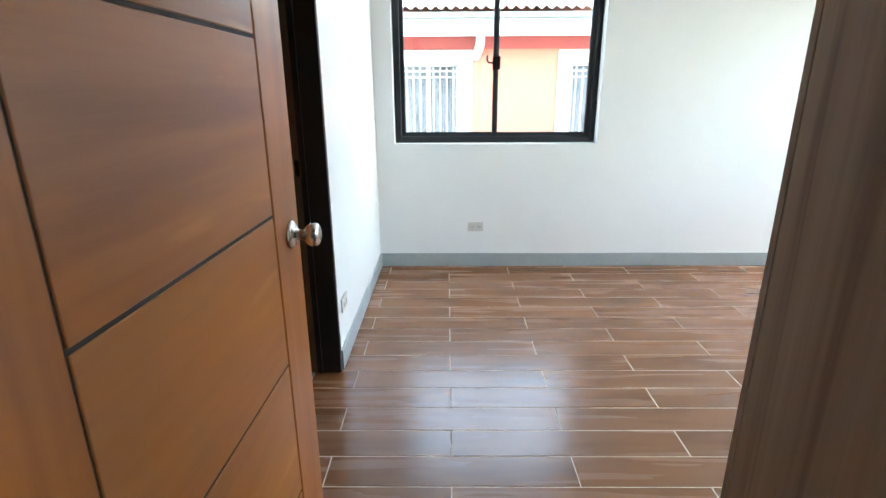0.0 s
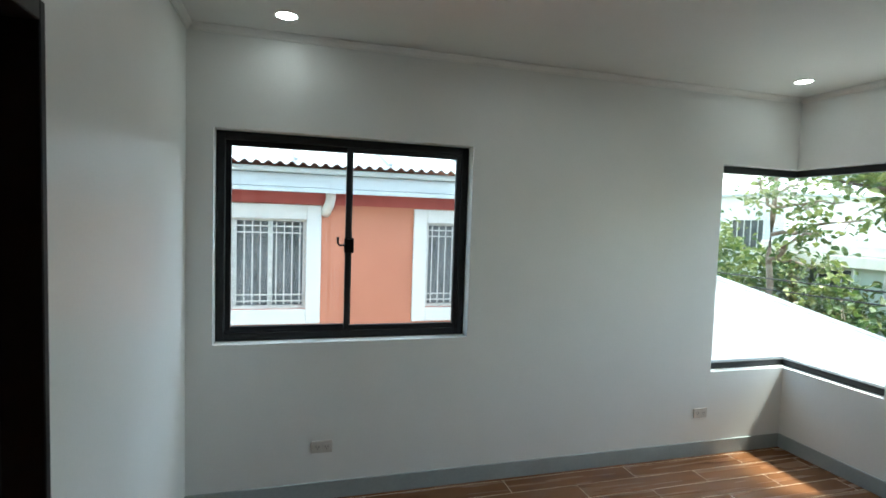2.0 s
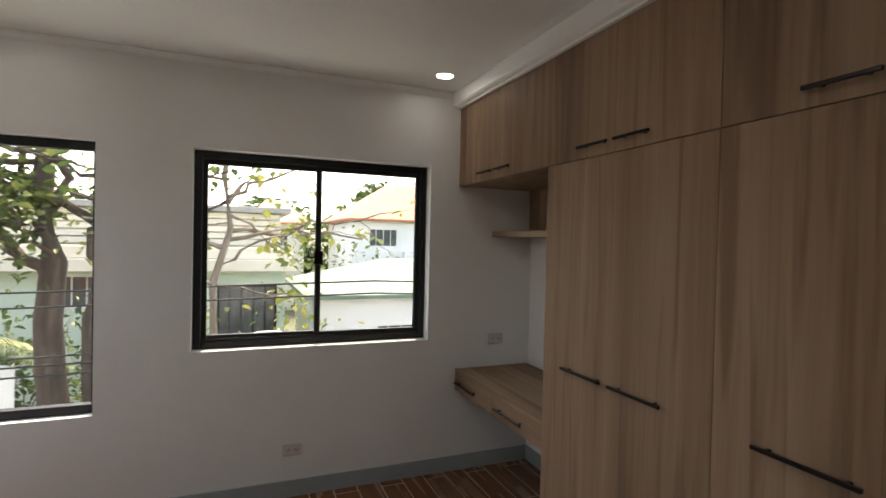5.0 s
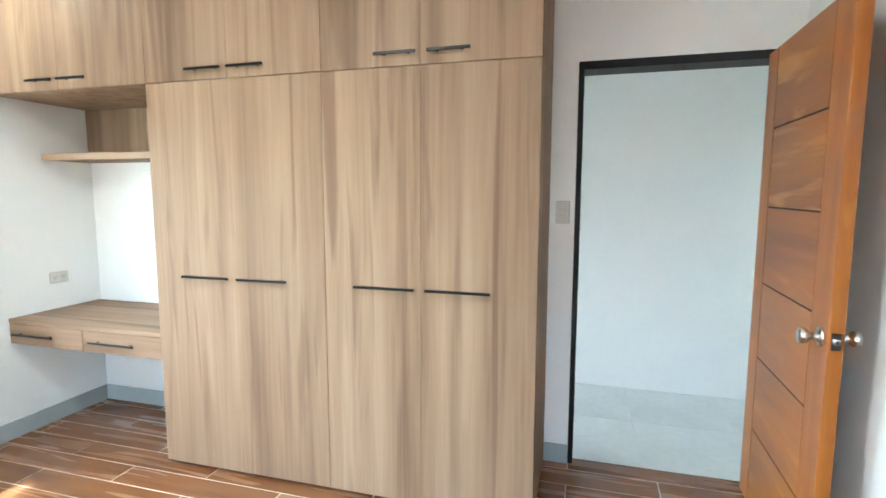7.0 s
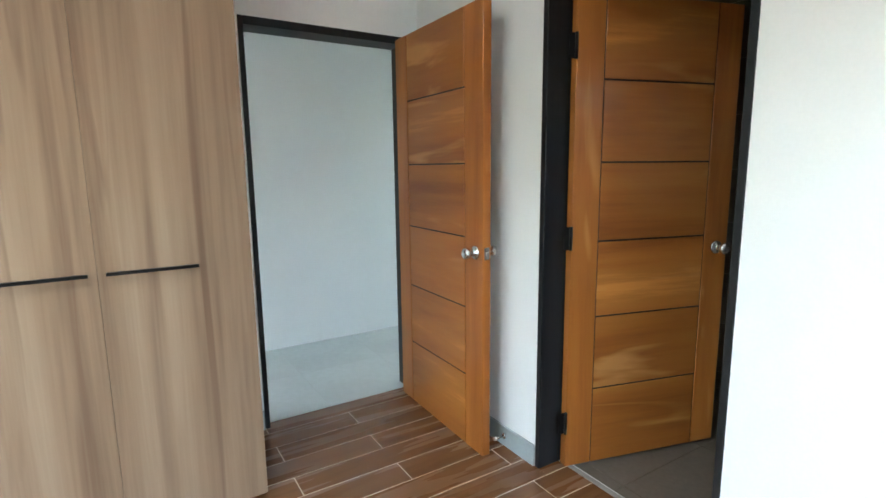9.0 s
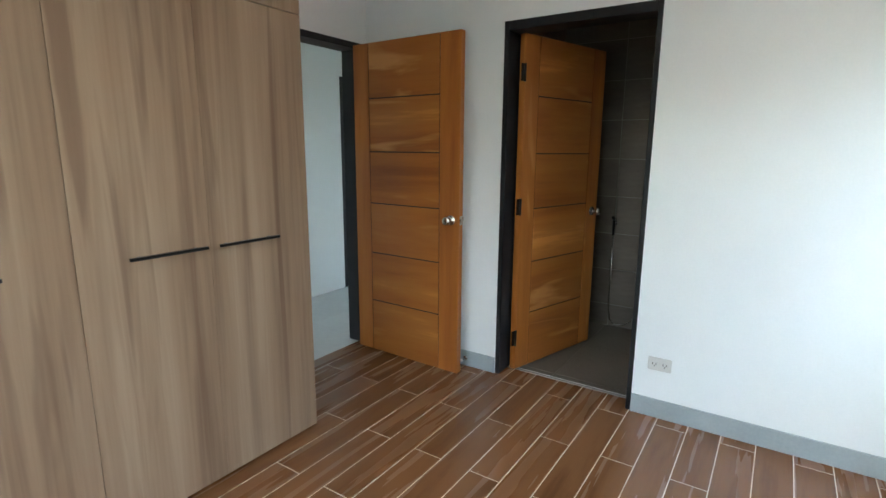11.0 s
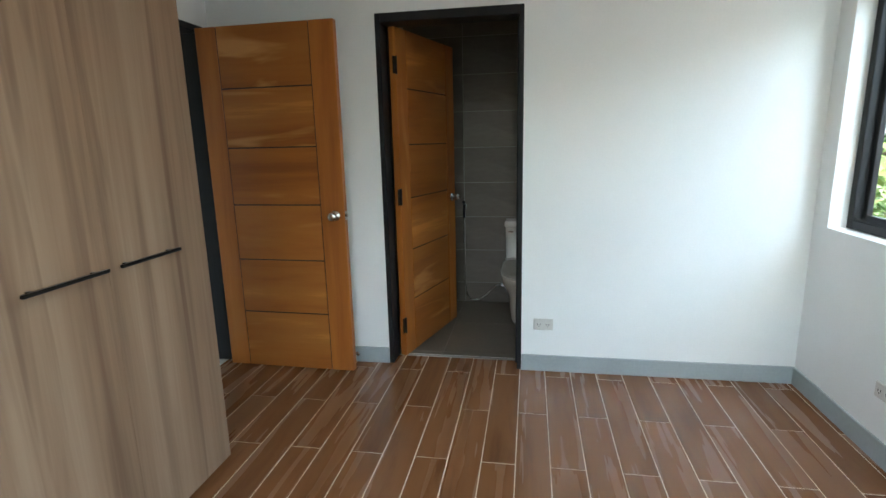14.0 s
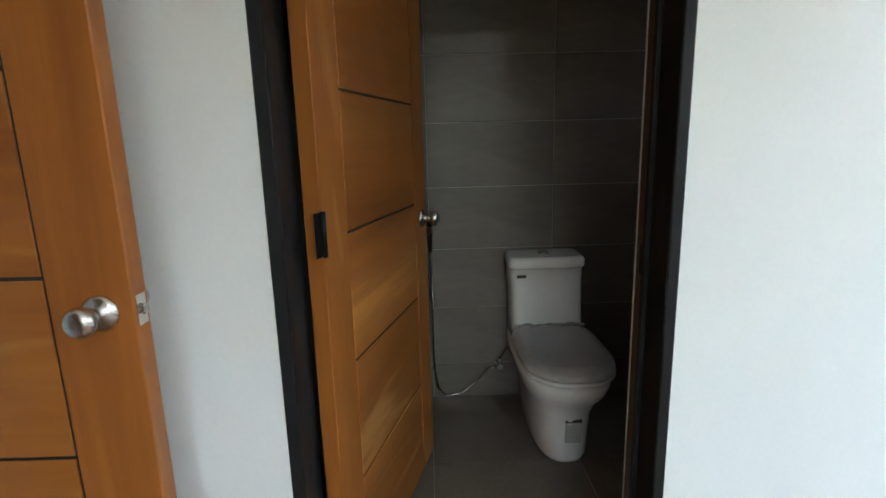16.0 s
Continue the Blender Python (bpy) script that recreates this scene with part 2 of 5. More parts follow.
ROOF_GREEN = mottled("weathered_green_roof", (0.09, 0.14, 0.10), (0.22, 0.28, 0.21), 0.7, 1.2, 8, 0.2)
BEIGE = mottled("beige_render", (0.70, 0.64, 0.52), (0.80, 0.75, 0.63), 0.8, 1, 20, 0.15)
MINT = mottled("mint_green_render", (0.52, 0.62, 0.52), (0.65, 0.74, 0.63), 0.8, 1, 20, 0.15)
DARK_GLASS = mottled("dark_window_glass", (0.05, 0.055, 0.06), (0.14, 0.15, 0.155), 0.12, 2, 20, 0.0)
CURTAINED = mottled("curtained_window_glass", (0.13, 0.14, 0.145), (0.30, 0.32, 0.325), 0.15, 2.5, 20, 0.0, stretch=(3, 3, 0.4))
GRILLE = mottled("weathered_white_metal", (0.55, 0.55, 0.52), (0.72, 0.72, 0.70), 0.5, 10, 60, 0.1)
BARK_DARK = mottled("dark_brown_bark", (0.035, 0.026, 0.020), (0.13, 0.10, 0.078), 0.9, 5, 40, 0.8, stretch=(1, 1, 0.25))
BARK = mottled("grey_brown_bark", (0.13, 0.10, 0.075), (0.30, 0.25, 0.20), 0.9, 5, 40, 0.7, stretch=(1, 1, 0.25))
GROUND = mottled("grass_and_soil", (0.06, 0.075, 0.03), (0.16, 0.15, 0.09), 0.95, 0.6, 12, 0.4)
ASPHALT = mottled("asphalt", (0.04, 0.04, 0.042), (0.07, 0.07, 0.07), 0.9, 0.8, 60, 0.3)
CONCRETE = mottled("concrete", (0.30, 0.29, 0.27), (0.42, 0.41, 0.38), 0.85, 1, 40, 0.2)
WIRE = mat("black_cable", (0.015, 0.015, 0.015), 0.6)
PVC = mottled("white_pvc_pipe", (0.72, 0.72, 0.70), (0.8, 0.8, 0.78), 0.35, 4, 40, 0.02)


def leaf_material(name, a, b_):
    m = mat(name, a, 0.5)
    b = m.node_tree.nodes["Principled BSDF"]
    geo = m.node_tree.nodes.new("ShaderNodeNewGeometry")
    ramp = m.node_tree.nodes.new("ShaderNodeValToRGB")
    e = ramp.color_ramp.elements
    e[0].color, e[1].color = (*a, 1), (*b_, 1)
    e[0].position, e[1].position = 0.25, 1.0
    wire(m, geo.outputs["Random Per Island"], ramp.inputs[0])
    wire(m, ramp.outputs[0], b.inputs["Base Color"])
    b.inputs["Transmission Weight"].default_value = 0.0
    tr = m.node_tree.nodes.new("ShaderNodeBsdfTranslucent")
    wire(m, ramp.outputs[0], tr.inputs[0])
    mix = m.node_tree.nodes.new("ShaderNodeMixShader")
    mix.inputs[0].default_value = 0.35
    wire(m, b.outputs[0], mix.inputs[1]), wire(m, tr.outputs[0], mix.inputs[2])
    wire(m, mix.outputs[0], m.node_tree.nodes["Material Output"].inputs[0])
    return m


LEAF = leaf_material("broad_green_leaf", (0.055, 0.10, 0.025), (0.22, 0.25, 0.07))
LEAF_MID = leaf_material("mid_green_leaf", (0.04, 0.08, 0.02), (0.17, 0.20, 0.05))
LEAF_DARK = leaf_material("dark_green_leaf", (0.025, 0.06, 0.015), (0.10, 0.16, 0.04))
LEAF_YELLOW = leaf_material("yellow_green_leaf", (0.13, 0.18, 0.04), (0.40, 0.36, 0.09))


# ---- mesh helpers ----
def box(bm, a, b, bevel=0.0):
    """A box from corner a to corner b, with its edges chamfered by bevel."""
    vs = [bm.verts.new((x, y, z)) for x in (a[0], b[0]) for y in (a[1], b[1]) for z in (a[2], b[2])]
    fs = [(0, 1, 3, 2), (4, 6, 7, 5), (0, 4, 5, 1), (2, 3, 7, 6), (0, 2, 6, 4), (1, 5, 7, 3)]
    made = [bm.faces.new([vs[i] for i in f]) for f in fs]
    if bevel:
        edges = list({e for f in made for e in f.edges})
        bmesh.ops.bevel(bm, geom=edges, offset=bevel, segments=1, affect='EDGES', clamp_overlap=True)
    return bm


def bx(a, b, bevel=0.0):
    lo = [min(p, q) for p, q in zip(a, b)]
    hi = [max(p, q) for p, q in zip(a, b)]
    return box(bmesh.new(), lo, hi, bevel)


def lathe(profile, axis='Z', steps=24, at=(0, 0, 0)):
    """A turned shape: profile of (radius, height), about an axis through at."""
    bm = bmesh.new()
    rings = []
    for r, h in profile:
        ring = []
        for i in range(steps):
            a = 2 * math.pi * i / steps
            p = (r * math.cos(a), r * math.sin(a), h)
            p = {'Z': p, 'X': (p[2], p[0], p[1]), 'Y': (p[0], p[2], p[1])}[axis]
            ring.append(bm.verts.new([p[k] + at[k] for k in range(3)]))
        rings.append(ring)
    for q, w in zip(rings, rings[1:]):
        for i in range(steps):
            bm.faces.new((q[i], q[(i + 1) % steps], w[(i + 1) % steps], w[i]))
    bm.faces.new(rings[0][::-1]), bm.faces.new(rings[-1])
    bmesh.ops.recalc_face_normals(bm, faces=bm.faces)
    for f in bm.faces:
        f.smooth = len(f.verts) == 4
    return bm


def tube(points, radius, steps=8, taper=None):
    """A round tube through points; taper: the radius at the end."""
    bm = bmesh.new()
    pts = [Vector(p) for p in points]
    rings = []
    for i, p in enumerate(pts):
        d = (pts[min(i + 1, len(pts) - 1)] - pts[max(i - 1, 0)]).normalized()
        u = d.orthogonal().normalized()
        v = d.cross(u)
        f = i / max(1, len(pts) - 1)
        r = radius if taper is None else radius + (taper - radius) * f
        rings.append([bm.verts.new(p + r * (math.cos(2 * math.pi * k / steps) * u + math.sin(2 * math.pi * k / steps) * v)) for k in range(steps)])
    for q, w in zip(rings, rings[1:]):
        best = min(range(steps), key=lambda s: (w[s].co - q[0].co).length)
        for i in range(steps):
            bm.faces.new((q[i], q[(i + 1) % steps], w[(i + 1 + best) % steps], w[(i + best) % steps]))
    bm.faces.new(rings[0]), bm.faces.new(rings[-1])
    bmesh.ops.recalc_face_normals(bm, faces=bm.faces)
    for f in bm.faces:
        f.smooth = len(f.verts) == 4
    return bm


def merge(*bms):
    out = bmesh.new()
    for b in bms:
        me = bpy.data.meshes.new("tmp")
        b.to_mesh(me)
        b.free()
        out.from_mesh(me)
        bpy.data.meshes.remove(me)
    return out


def mesh_of(name, bm, material):
    me = bpy.data.meshes.new(name)
    bm.to_mesh(me)
    bm.free()
    me.materials.append(material)
    return me


def part(name, bm, material, parent, label=""):
    ob = new(name, mesh_of(name, bm, material))
    ob.parent = parent
    return tagged(ob, label)


def thing(name, label, category, at=(0, 0, 0), rz=0.0, group=""):
    ob = new(name)
    ob.matrix_world = pose(*at, 0, 0, rz)
    return tagged(ob, label, category, group)


def solo(name, bm, material, label, category, group="", at=None):
    ob = new(name, mesh_of(name, bm, material))
    if at:
        ob.location = at
    return tagged(ob, label, category, group)


def structure(name, bm, material, label=""):
    return tagged(new(name, mesh_of(name, bm, material)), label, kind="structure")


def wall_mesh(axis, face, thick, u0, u1, z0, z1, holes):
    """A wall sheet with openings cut through. axis 'x': it runs along x, its face lies at y = face; 'y': along y, at x = face.
    holes: (u0, u1, z0, z1)."""
    us = sorted({u0, u1, *[h[0] for h in holes], *[h[1] for h in holes]})
    zs = sorted({z0, z1, *[h[2] for h in holes], *[h[3] for h in holes]})
    us = [u for u in us if u0 <= u <= u1]
    zs = [z for z in zs if z0 <= z <= z1]

    def solid(i, j):
        if not (0 <= i < len(us) - 1 and 0 <= j < len(zs) - 1):
            return False
        cu, cz = (us[i] + us[i + 1]) / 2, (zs[j] + zs[j + 1]) / 2
        return not any(h[0] < cu < h[1] and h[2] < cz < h[3] for h in holes)

    bm = bmesh.new()
    cache = {}

    def v(i, j, k):
        key = (i, j, k)
        if key not in cache:
            d = face + (thick if k else 0)
            cache[key] = bm.verts.new((us[i], d, zs[j]) if axis == 'x' else (d, us[i], zs[j]))
        return cache[key]

    for i in range(len(us) - 1):
        for j in range(len(zs) - 1):
            if not solid(i, j):
                continue
            for k in (0, 1):
                bm.faces.new((v(i, j, k), v(i + 1, j, k), v(i + 1, j + 1, k), v(i, j + 1, k)))
            for di, dj, p, q in ((-1, 0, (i, j), (i, j + 1)), (1, 0, (i + 1, j), (i + 1, j + 1)), (0, -1, (i, j), (i + 1, j)), (0, 1, (i, j + 1), (i + 1, j + 1))):
                if not solid(i + di, j + dj):
                    bm.faces.new((v(*p, 0), v(*q, 0), v(*q, 1), v(*p, 1)))
    bmesh.ops.recalc_face_normals(bm, faces=bm.faces)
    return bm


# ---- plan ----
XB, YA, YC, CEIL_Z, TH = 4.195, 3.79, 0.315, 2.66, 0.17
W1 = (0.135, 1.612, 0.94, 2.13)
CW_X, CW_Y, CW_Z0, CW_Z1 = 3.511, 3.084, 0.62, 2.135
W2 = (1.126, 2.604, 0.94, 2.14)
ENTRY = (0.05, 0.985, 2.125)
BATH = (1.372, 2.227, 2.15)
BX, BY = -1.40, 1.2                   # bathroom: far wall, side wall
BWIN = (-1.117, -0.52, 1.64, 2.145)
HALL_Y = -0.91
HX0, HX1 = -4.2, 4.2
DOOR3 = (-1.875, -0.965, 2.12)

# ---- structure ----
structure("wall_window_side", wall_mesh('x', YA, TH, BX - TH, XB + TH, 0, CEIL_Z,
          [W1, (CW_X, XB + TH + 1, CW_Z0, CW_Z1), BWIN]), WALL, "white painted wall with a sliding window and a corner window")
# the last opening is unseen, added to let daylight into the hall
structure("wall_street_side", wall_mesh('y', XB, TH, HALL_Y - TH, YA, 0, CEIL_Z,
          [(CW_Y, YA + 1, CW_Z0, CW_Z1), (*W2,), (HALL_Y + 0.1, YC - TH - 0.1, 0.8, 2.2)]), WALL, "white painted wall facing the street")
structure("wall_bathroom_side", wall_mesh('y', 0, -0.15, YC, YA, 0, CEIL_Z, [(BATH[0], BATH[1], -1, BATH[2])]), WALL, "white painted wall with a doorway")
structure("wall_entry_side", wall_mesh('x', YC, -0.15, HX0, XB, 0, CEIL_Z, [(ENTRY[0], ENTRY[1], -1, ENTRY[2])]), WALL, "white painted wall with the entry doorway")
structure("wall_hall", wall_mesh('x', HALL_Y, -0.15, HX0, XB, 0, CEIL_Z, [(DOOR3[0], DOOR3[1], -1, DOOR3[2])]), WALL, "plain white painted hall wall")
# openings in the next three walls are invented, to brighten hall and far room
structure("wall_hall_end", wall_mesh('y', HX0, -0.15, HALL_Y - 3, YC, 0, CEIL_Z, [(HALL_Y + 0.1, YC - 0.25, 0.8, 2.2)]), WALL)
structure("wall_far_room", wall_mesh('x', HALL_Y - 3.0, -0.15, HX0, XB, 0, CEIL_Z, [(-4.0, -0.4, 0.3, 2.5)]), WALL)
structure("wall_far_room_end", wall_mesh('y', 0.6, 0.15, HALL_Y - 3.0, HALL_Y - 0.15, 0, CEIL_Z, [(HALL_Y - 2.4, HALL_Y - 0.6, 0.5, 2.4)]), WALL)
structure("ceiling", bx((0, YC, CEIL_Z), (XB, YA, CEIL_Z + 0.12)), CEIL, "flat white painted ceiling")
structure("ceiling_hall", bx((HX0 - 0.15, HALL_Y - 3.15, CEIL_Z), (XB + TH, YC - 0.002, CEIL_Z + 0.12)), CEIL)
structure("ceiling_bathroom", bx((BX - TH, BY - 0.15, CEIL_Z - 0.1), (-0.15, YA, CEIL_Z + 0.02)), CEIL)
# unseen; the street-side overhang is added to block sun at window_2
structure("roof_sun_shade", bx((HX0 - 0.15, HALL_Y - 3.15, CEIL_Z + 0.13), (XB + TH + 0.88, YA + TH, CEIL_Z + 0.3)), WHITE_EXT)
structure("storey_below", bx((HX0 - 0.15, HALL_Y - 3.15, -3.2), (XB + TH, YA + TH, -0.2)), WHITE_EXT)
floor = structure("floor", merge(bx((-0.004, YC - 0.06, -0.2), (XB, YA, -0.0012)), bx((-0.125, BATH[0] + 0.001, -0.2), (-0.0041, BATH[1] - 0.001, -0.0012))), GROUT, "wood-look plank tiles with pale grout lines")
hall_floor = structure("floor_hall", bx((HX0 - 0.15, HALL_Y, -0.2), (XB, YC - 0.061, -0.001)), HALL_TILE, "glossy pale grey hall floor")
structure("floor_far_room", bx((HX0, HALL_Y - 3.0, -0.2), (XB, HALL_Y - 0.001, -0.002)), PLANK)
bath_floor = structure("floor_bathroom", bx((BX, BY, -0.2), (-0.151, YA, -0.016)), BATH_GROUT, "dark taupe bathroom floor tiles")
bath_back = structure("wall_bathroom_back", bx((BX - TH, BY - 0.15, -0.2), (BX, YA, CEIL_Z)), BATH_GROUT, "dark taupe wall tiles with pale joints")
bath_side = structure("wall_bathroom_end", bx((BX, BY - 0.15, -0.2), (-0.151, BY, CEIL_Z)), BATH_GROUT)
structure("threshold_bathroom", bx((-0.151, BATH[0], -0.1), (-0.126, BATH[1], 0.003), 0.002), STONE, "grey stone door sill")
structure("trim_threshold_line", bx((-0.1525, BATH[0] + 0.05, -0.01), (-0.1505, BATH[1] - 0.05, 0.0045)), GRILLE)


# skirting: butted lengths, 12 mm proud of the walls
def skirting(name, a, b):
    structure(name, bx(a, b, 0.002), SKIRT, "grey tile skirting")


SK = 0.105
skirting("baseboard_window_side", (0.0, YA - 0.012, 0), (XB - 0.012, YA, SK))
skirting("baseboard_street_side", (XB - 0.012, YC + 0.012, 0), (XB, YA, SK))
skirting("baseboard_bath_side_1", (0, BATH[1] + 0.002, 0), (0.012, YA - 0.012, SK))
skirting("baseboard_bath_side_2", (0, YC, 0), (0.012, BATH[0] - 0.002, SK))
skirting("baseboard_entry_1", (ENTRY[1] + 0.002, YC, 0), (1.115, YC + 0.012, SK))
skirting("baseboard_entry_2", (3.087, YC, 0), (XB, YC + 0.012, SK))


# cornice: a small stepped cove round the ceiling
def cornice(name, axis, face, sign, u0, u1, size, boxy=False, z=CEIL_Z):
    prof = [(0, 0), (0, -1.75 * size), (0.35, -1.75 * size), (0.42, -1.6 * size), (0.8, -1.5 * size), (1.0, -1.35 * size), (1.0, 0)] if boxy else [(0, 0), (0, -size), (0.25, -size), (0.3, -0.72 * size), (0.62, -0.3 * size), (0.8, -0.24 * size), (1.0, -0.12 * size), (1.0, 0)]
    bm = bmesh.new()
    rows = []
    for u in (u0, u1):
        row = []
        for d, h in prof:
            p = face + sign * d * size
            row.append(bm.verts.new((u, p, z + h - 0.0015) if axis == 'x' else (p, u, z + h - 0.0015)))
        rows.append(row)
    n = len(prof)
    for i in range(n):
        bm.faces.new((rows[0][i], rows[0][(i + 1) % n], rows[1][(i + 1) % n], rows[1][i]))
    bm.faces.new(rows[0]), bm.faces.new(rows[1])
    bmesh.ops.recalc_face_normals(bm, faces=bm.faces)
    structure(name, bm, TRIM, "white ceiling cornice")


CO = 0.035
cornice("trim_cornice_window_side", 'x', YA, -1, CO, XB - CO, CO)
cornice("trim_cornice_street_side", 'y', XB, -1, 0.915 + 0.05, YA, CO)
cornice("trim_cornice_bath_side", 'y', 0, 1, YC, YA, CO)
cornice("trim_cornice_wardrobe", 'x', 0.915, 1, 1.113, XB, 0.062, True)


# ---- windows ----
def rect_frame(u0, u1, z0, z1, w, d0, d1, put, bevel=0.003):
    """Four members round an opening; put maps (u, depth, z) to the world."""
    out = []
    for a, b in (((u0, d0, z0), (u0 + w, d1, z1)), ((u1 - w, d0, z0), (u1, d1, z1)),
                 ((u0 + w, d0, z0), (u1 - w, d1, z0 + w)), ((u0 + w, d0, z1 - w), (u1 - w, d1, z1))):
        out.append(bx(put(*a), put(*b), bevel))
    return merge(*out)


def sliding_window(name, put, hole, label, swap=False):
    u0, u1, z0, z1 = hole
    win = tagged(new(name), label, kind="structure")
    g = 0.002
    part("frame", rect_frame(u0 + g, u1 - g, z0 + g, z1 - g, 0.045, 0.085, 0.165, put), ALU, win)
    mid = (u0 + u1) / 2
    for k in (0, 1):
        a, b = (u0 + 0.046, mid + 0.021) if k == 0 else (mid - 0.021, u1 - 0.046)
        d = 0.128 if (k == 0) != swap else 0.095
        sash = part("sash", rect_frame(a, b, z0 + 0.046, z1 - 0.046, 0.03, d, d + 0.028, put), ALU, win)
        pane = part("pane", bx(put(a + 0.029, d + 0.011, z0 + 0.075), put(b - 0.029, d + 0.016, z1 - 0.075)), GLASS, sash)
        pane.visible_shadow = False
    # track lips on the sill member
    part("track", merge(bx(put(u0 + 0.046, 0.0915, z0 + 0.0465), put(u1 - 0.046, 0.0935, z0 + 0.06)),
                        bx(put(u0 + 0.046, 0.1245, z0 + 0.0465), put(u1 - 0.046, 0.1265, z0 + 0.06))), ALU, win)
    lz = z0 + 0.56
    s = 1 if not swap else -1
    latch = part("latch", bx(put(mid - 0.028, 0.082, lz - 0.045), put(mid + 0.03, 0.0945, lz + 0.045), 0.004), BLACK, win)
    c = [(-0.028, 0.0), (-0.055, 0.0), (-0.066, 0.012), (-0.066, 0.05)]
    part("lever", tube([put(mid + s * p, 0.08, lz + q) for p, q in c], 0.007, 8), BLACK, latch)
    return win


sliding_window("window_1", lambda u, d, z: (u, YA + d, z), W1, "black aluminium sliding window with two clear panes")
sliding_window("window_2", lambda u, d, z: (XB + d, u, z), W2, "black aluminium sliding window with two clear panes", True)

# fixed corner window: rails above and below on both walls, glass meeting at the corner
cw = tagged(new("window_3"), "black framed fixed corner window with glass to glass corner", kind="structure")
D0, D1 = 0.06, 0.12
for z0, z1 in ((CW_Z0 + 0.002, CW_Z0 + 0.05), (CW_Z1 - 0.05, CW_Z1 - 0.002)):
    part("rail", bx((CW_X + 0.002, YA + D0, z0), (XB + D1, YA + D1, z1), 0.003), ALU, cw)
    part("rail", bx((XB + D0, CW_Y + 0.002, z0), (XB + D1, YA + D0 - 0.001, z1), 0.003), ALU, cw)
part("jamb", bx((CW_X + 0.002, YA + D0, CW_Z0 + 0.051), (CW_X + 0.02, YA + D1, CW_Z1 - 0.051)), ALU, cw)
part("jamb", bx((XB + D0, CW_Y + 0.002, CW_Z0 + 0.051), (XB + D1, CW_Y + 0.02, CW_Z1 - 0.051)), ALU, cw)
for a, b in (((CW_X + 0.021, YA + 0.088, CW_Z0 + 0.051), (XB + 0.096, YA + 0.096, CW_Z1 - 0.051)),
             ((XB + 0.088, CW_Y + 0.021, CW_Z0 + 0.051), (XB + 0.096, YA + 0.0875, CW_Z1 - 0.051))):
    part("pane", bx(a, b), GLASS, cw).visible_shadow = False

# bathroom window: a small awning light over a fixed one
bw = tagged(new("window_4"), "small black framed bathroom window", kind="structure")
putb = lambda u, d, z: (u, YA + d, z)
part("frame", rect_frame(BWIN[0] + 0.002, BWIN[1] - 0.002, BWIN[2] + 0.002, BWIN[3] - 0.002, 0.05, 0.085, 0.15, putb), ALU, bw)
part("transom", bx((BWIN[0] + 0.053, YA + 0.09, 1.925), (BWIN[1] - 0.053, YA + 0.145, 1.97)), ALU, bw)
part("mullion", bx((-0.84, YA + 0.09, BWIN[2] + 0.053), (-0.80, YA + 0.145, 1.924)), ALU, bw)
for a, b in (((BWIN[0] + 0.053, YA + 0.11, 1.971), (BWIN[1] - 0.053, YA + 0.116, BWIN[3] - 0.053)),
             ((BWIN[0] + 0.053, YA + 0.11, BWIN[2] + 0.053), (-0.841, YA + 0.116, 1.924)),
             ((-0.799, YA + 0.11, BWIN[2] + 0.053), (BWIN[1] - 0.053, YA + 0.116, 1.924))):
    part("pane", bx(a, b), GLASS, bw).visible_shadow = False


# ---- doors ----
def door_frame(name, put, u0, u1, top, d0, d1, w0, w1, w, label):
    """Two jambs of widths w0 and w1 and a head of depth w round an opening."""
    f = tagged(new(name), label, kind="structure")
    part("jamb", bx(put(u0, d0, 0), put(u0 + w0, d1, top), 0.003), JAMB, f)
    part("jamb", bx(put(u1 - w1, d0, 0), put(u1, d1, top), 0.003), JAMB, f)
    part("head", bx(put(u0 + w0, d0, top - w), put(u1 - w1, d1, top), 0.003), JAMB, f)
    return f


def knob_mesh(side):
    prof = [(0.0325, 0.0), (0.0325, 0.004), (0.027, 0.009), (0.013, 0.011), (0.0115, 0.03), (0.017, 0.035), (0.0255, 0.043),
            (0.0275, 0.052), (0.0255, 0.061), (0.019, 0.066), (0.006, 0.067)]
    return lathe([(r, side * h) for r, h in prof], 'Y', 24)


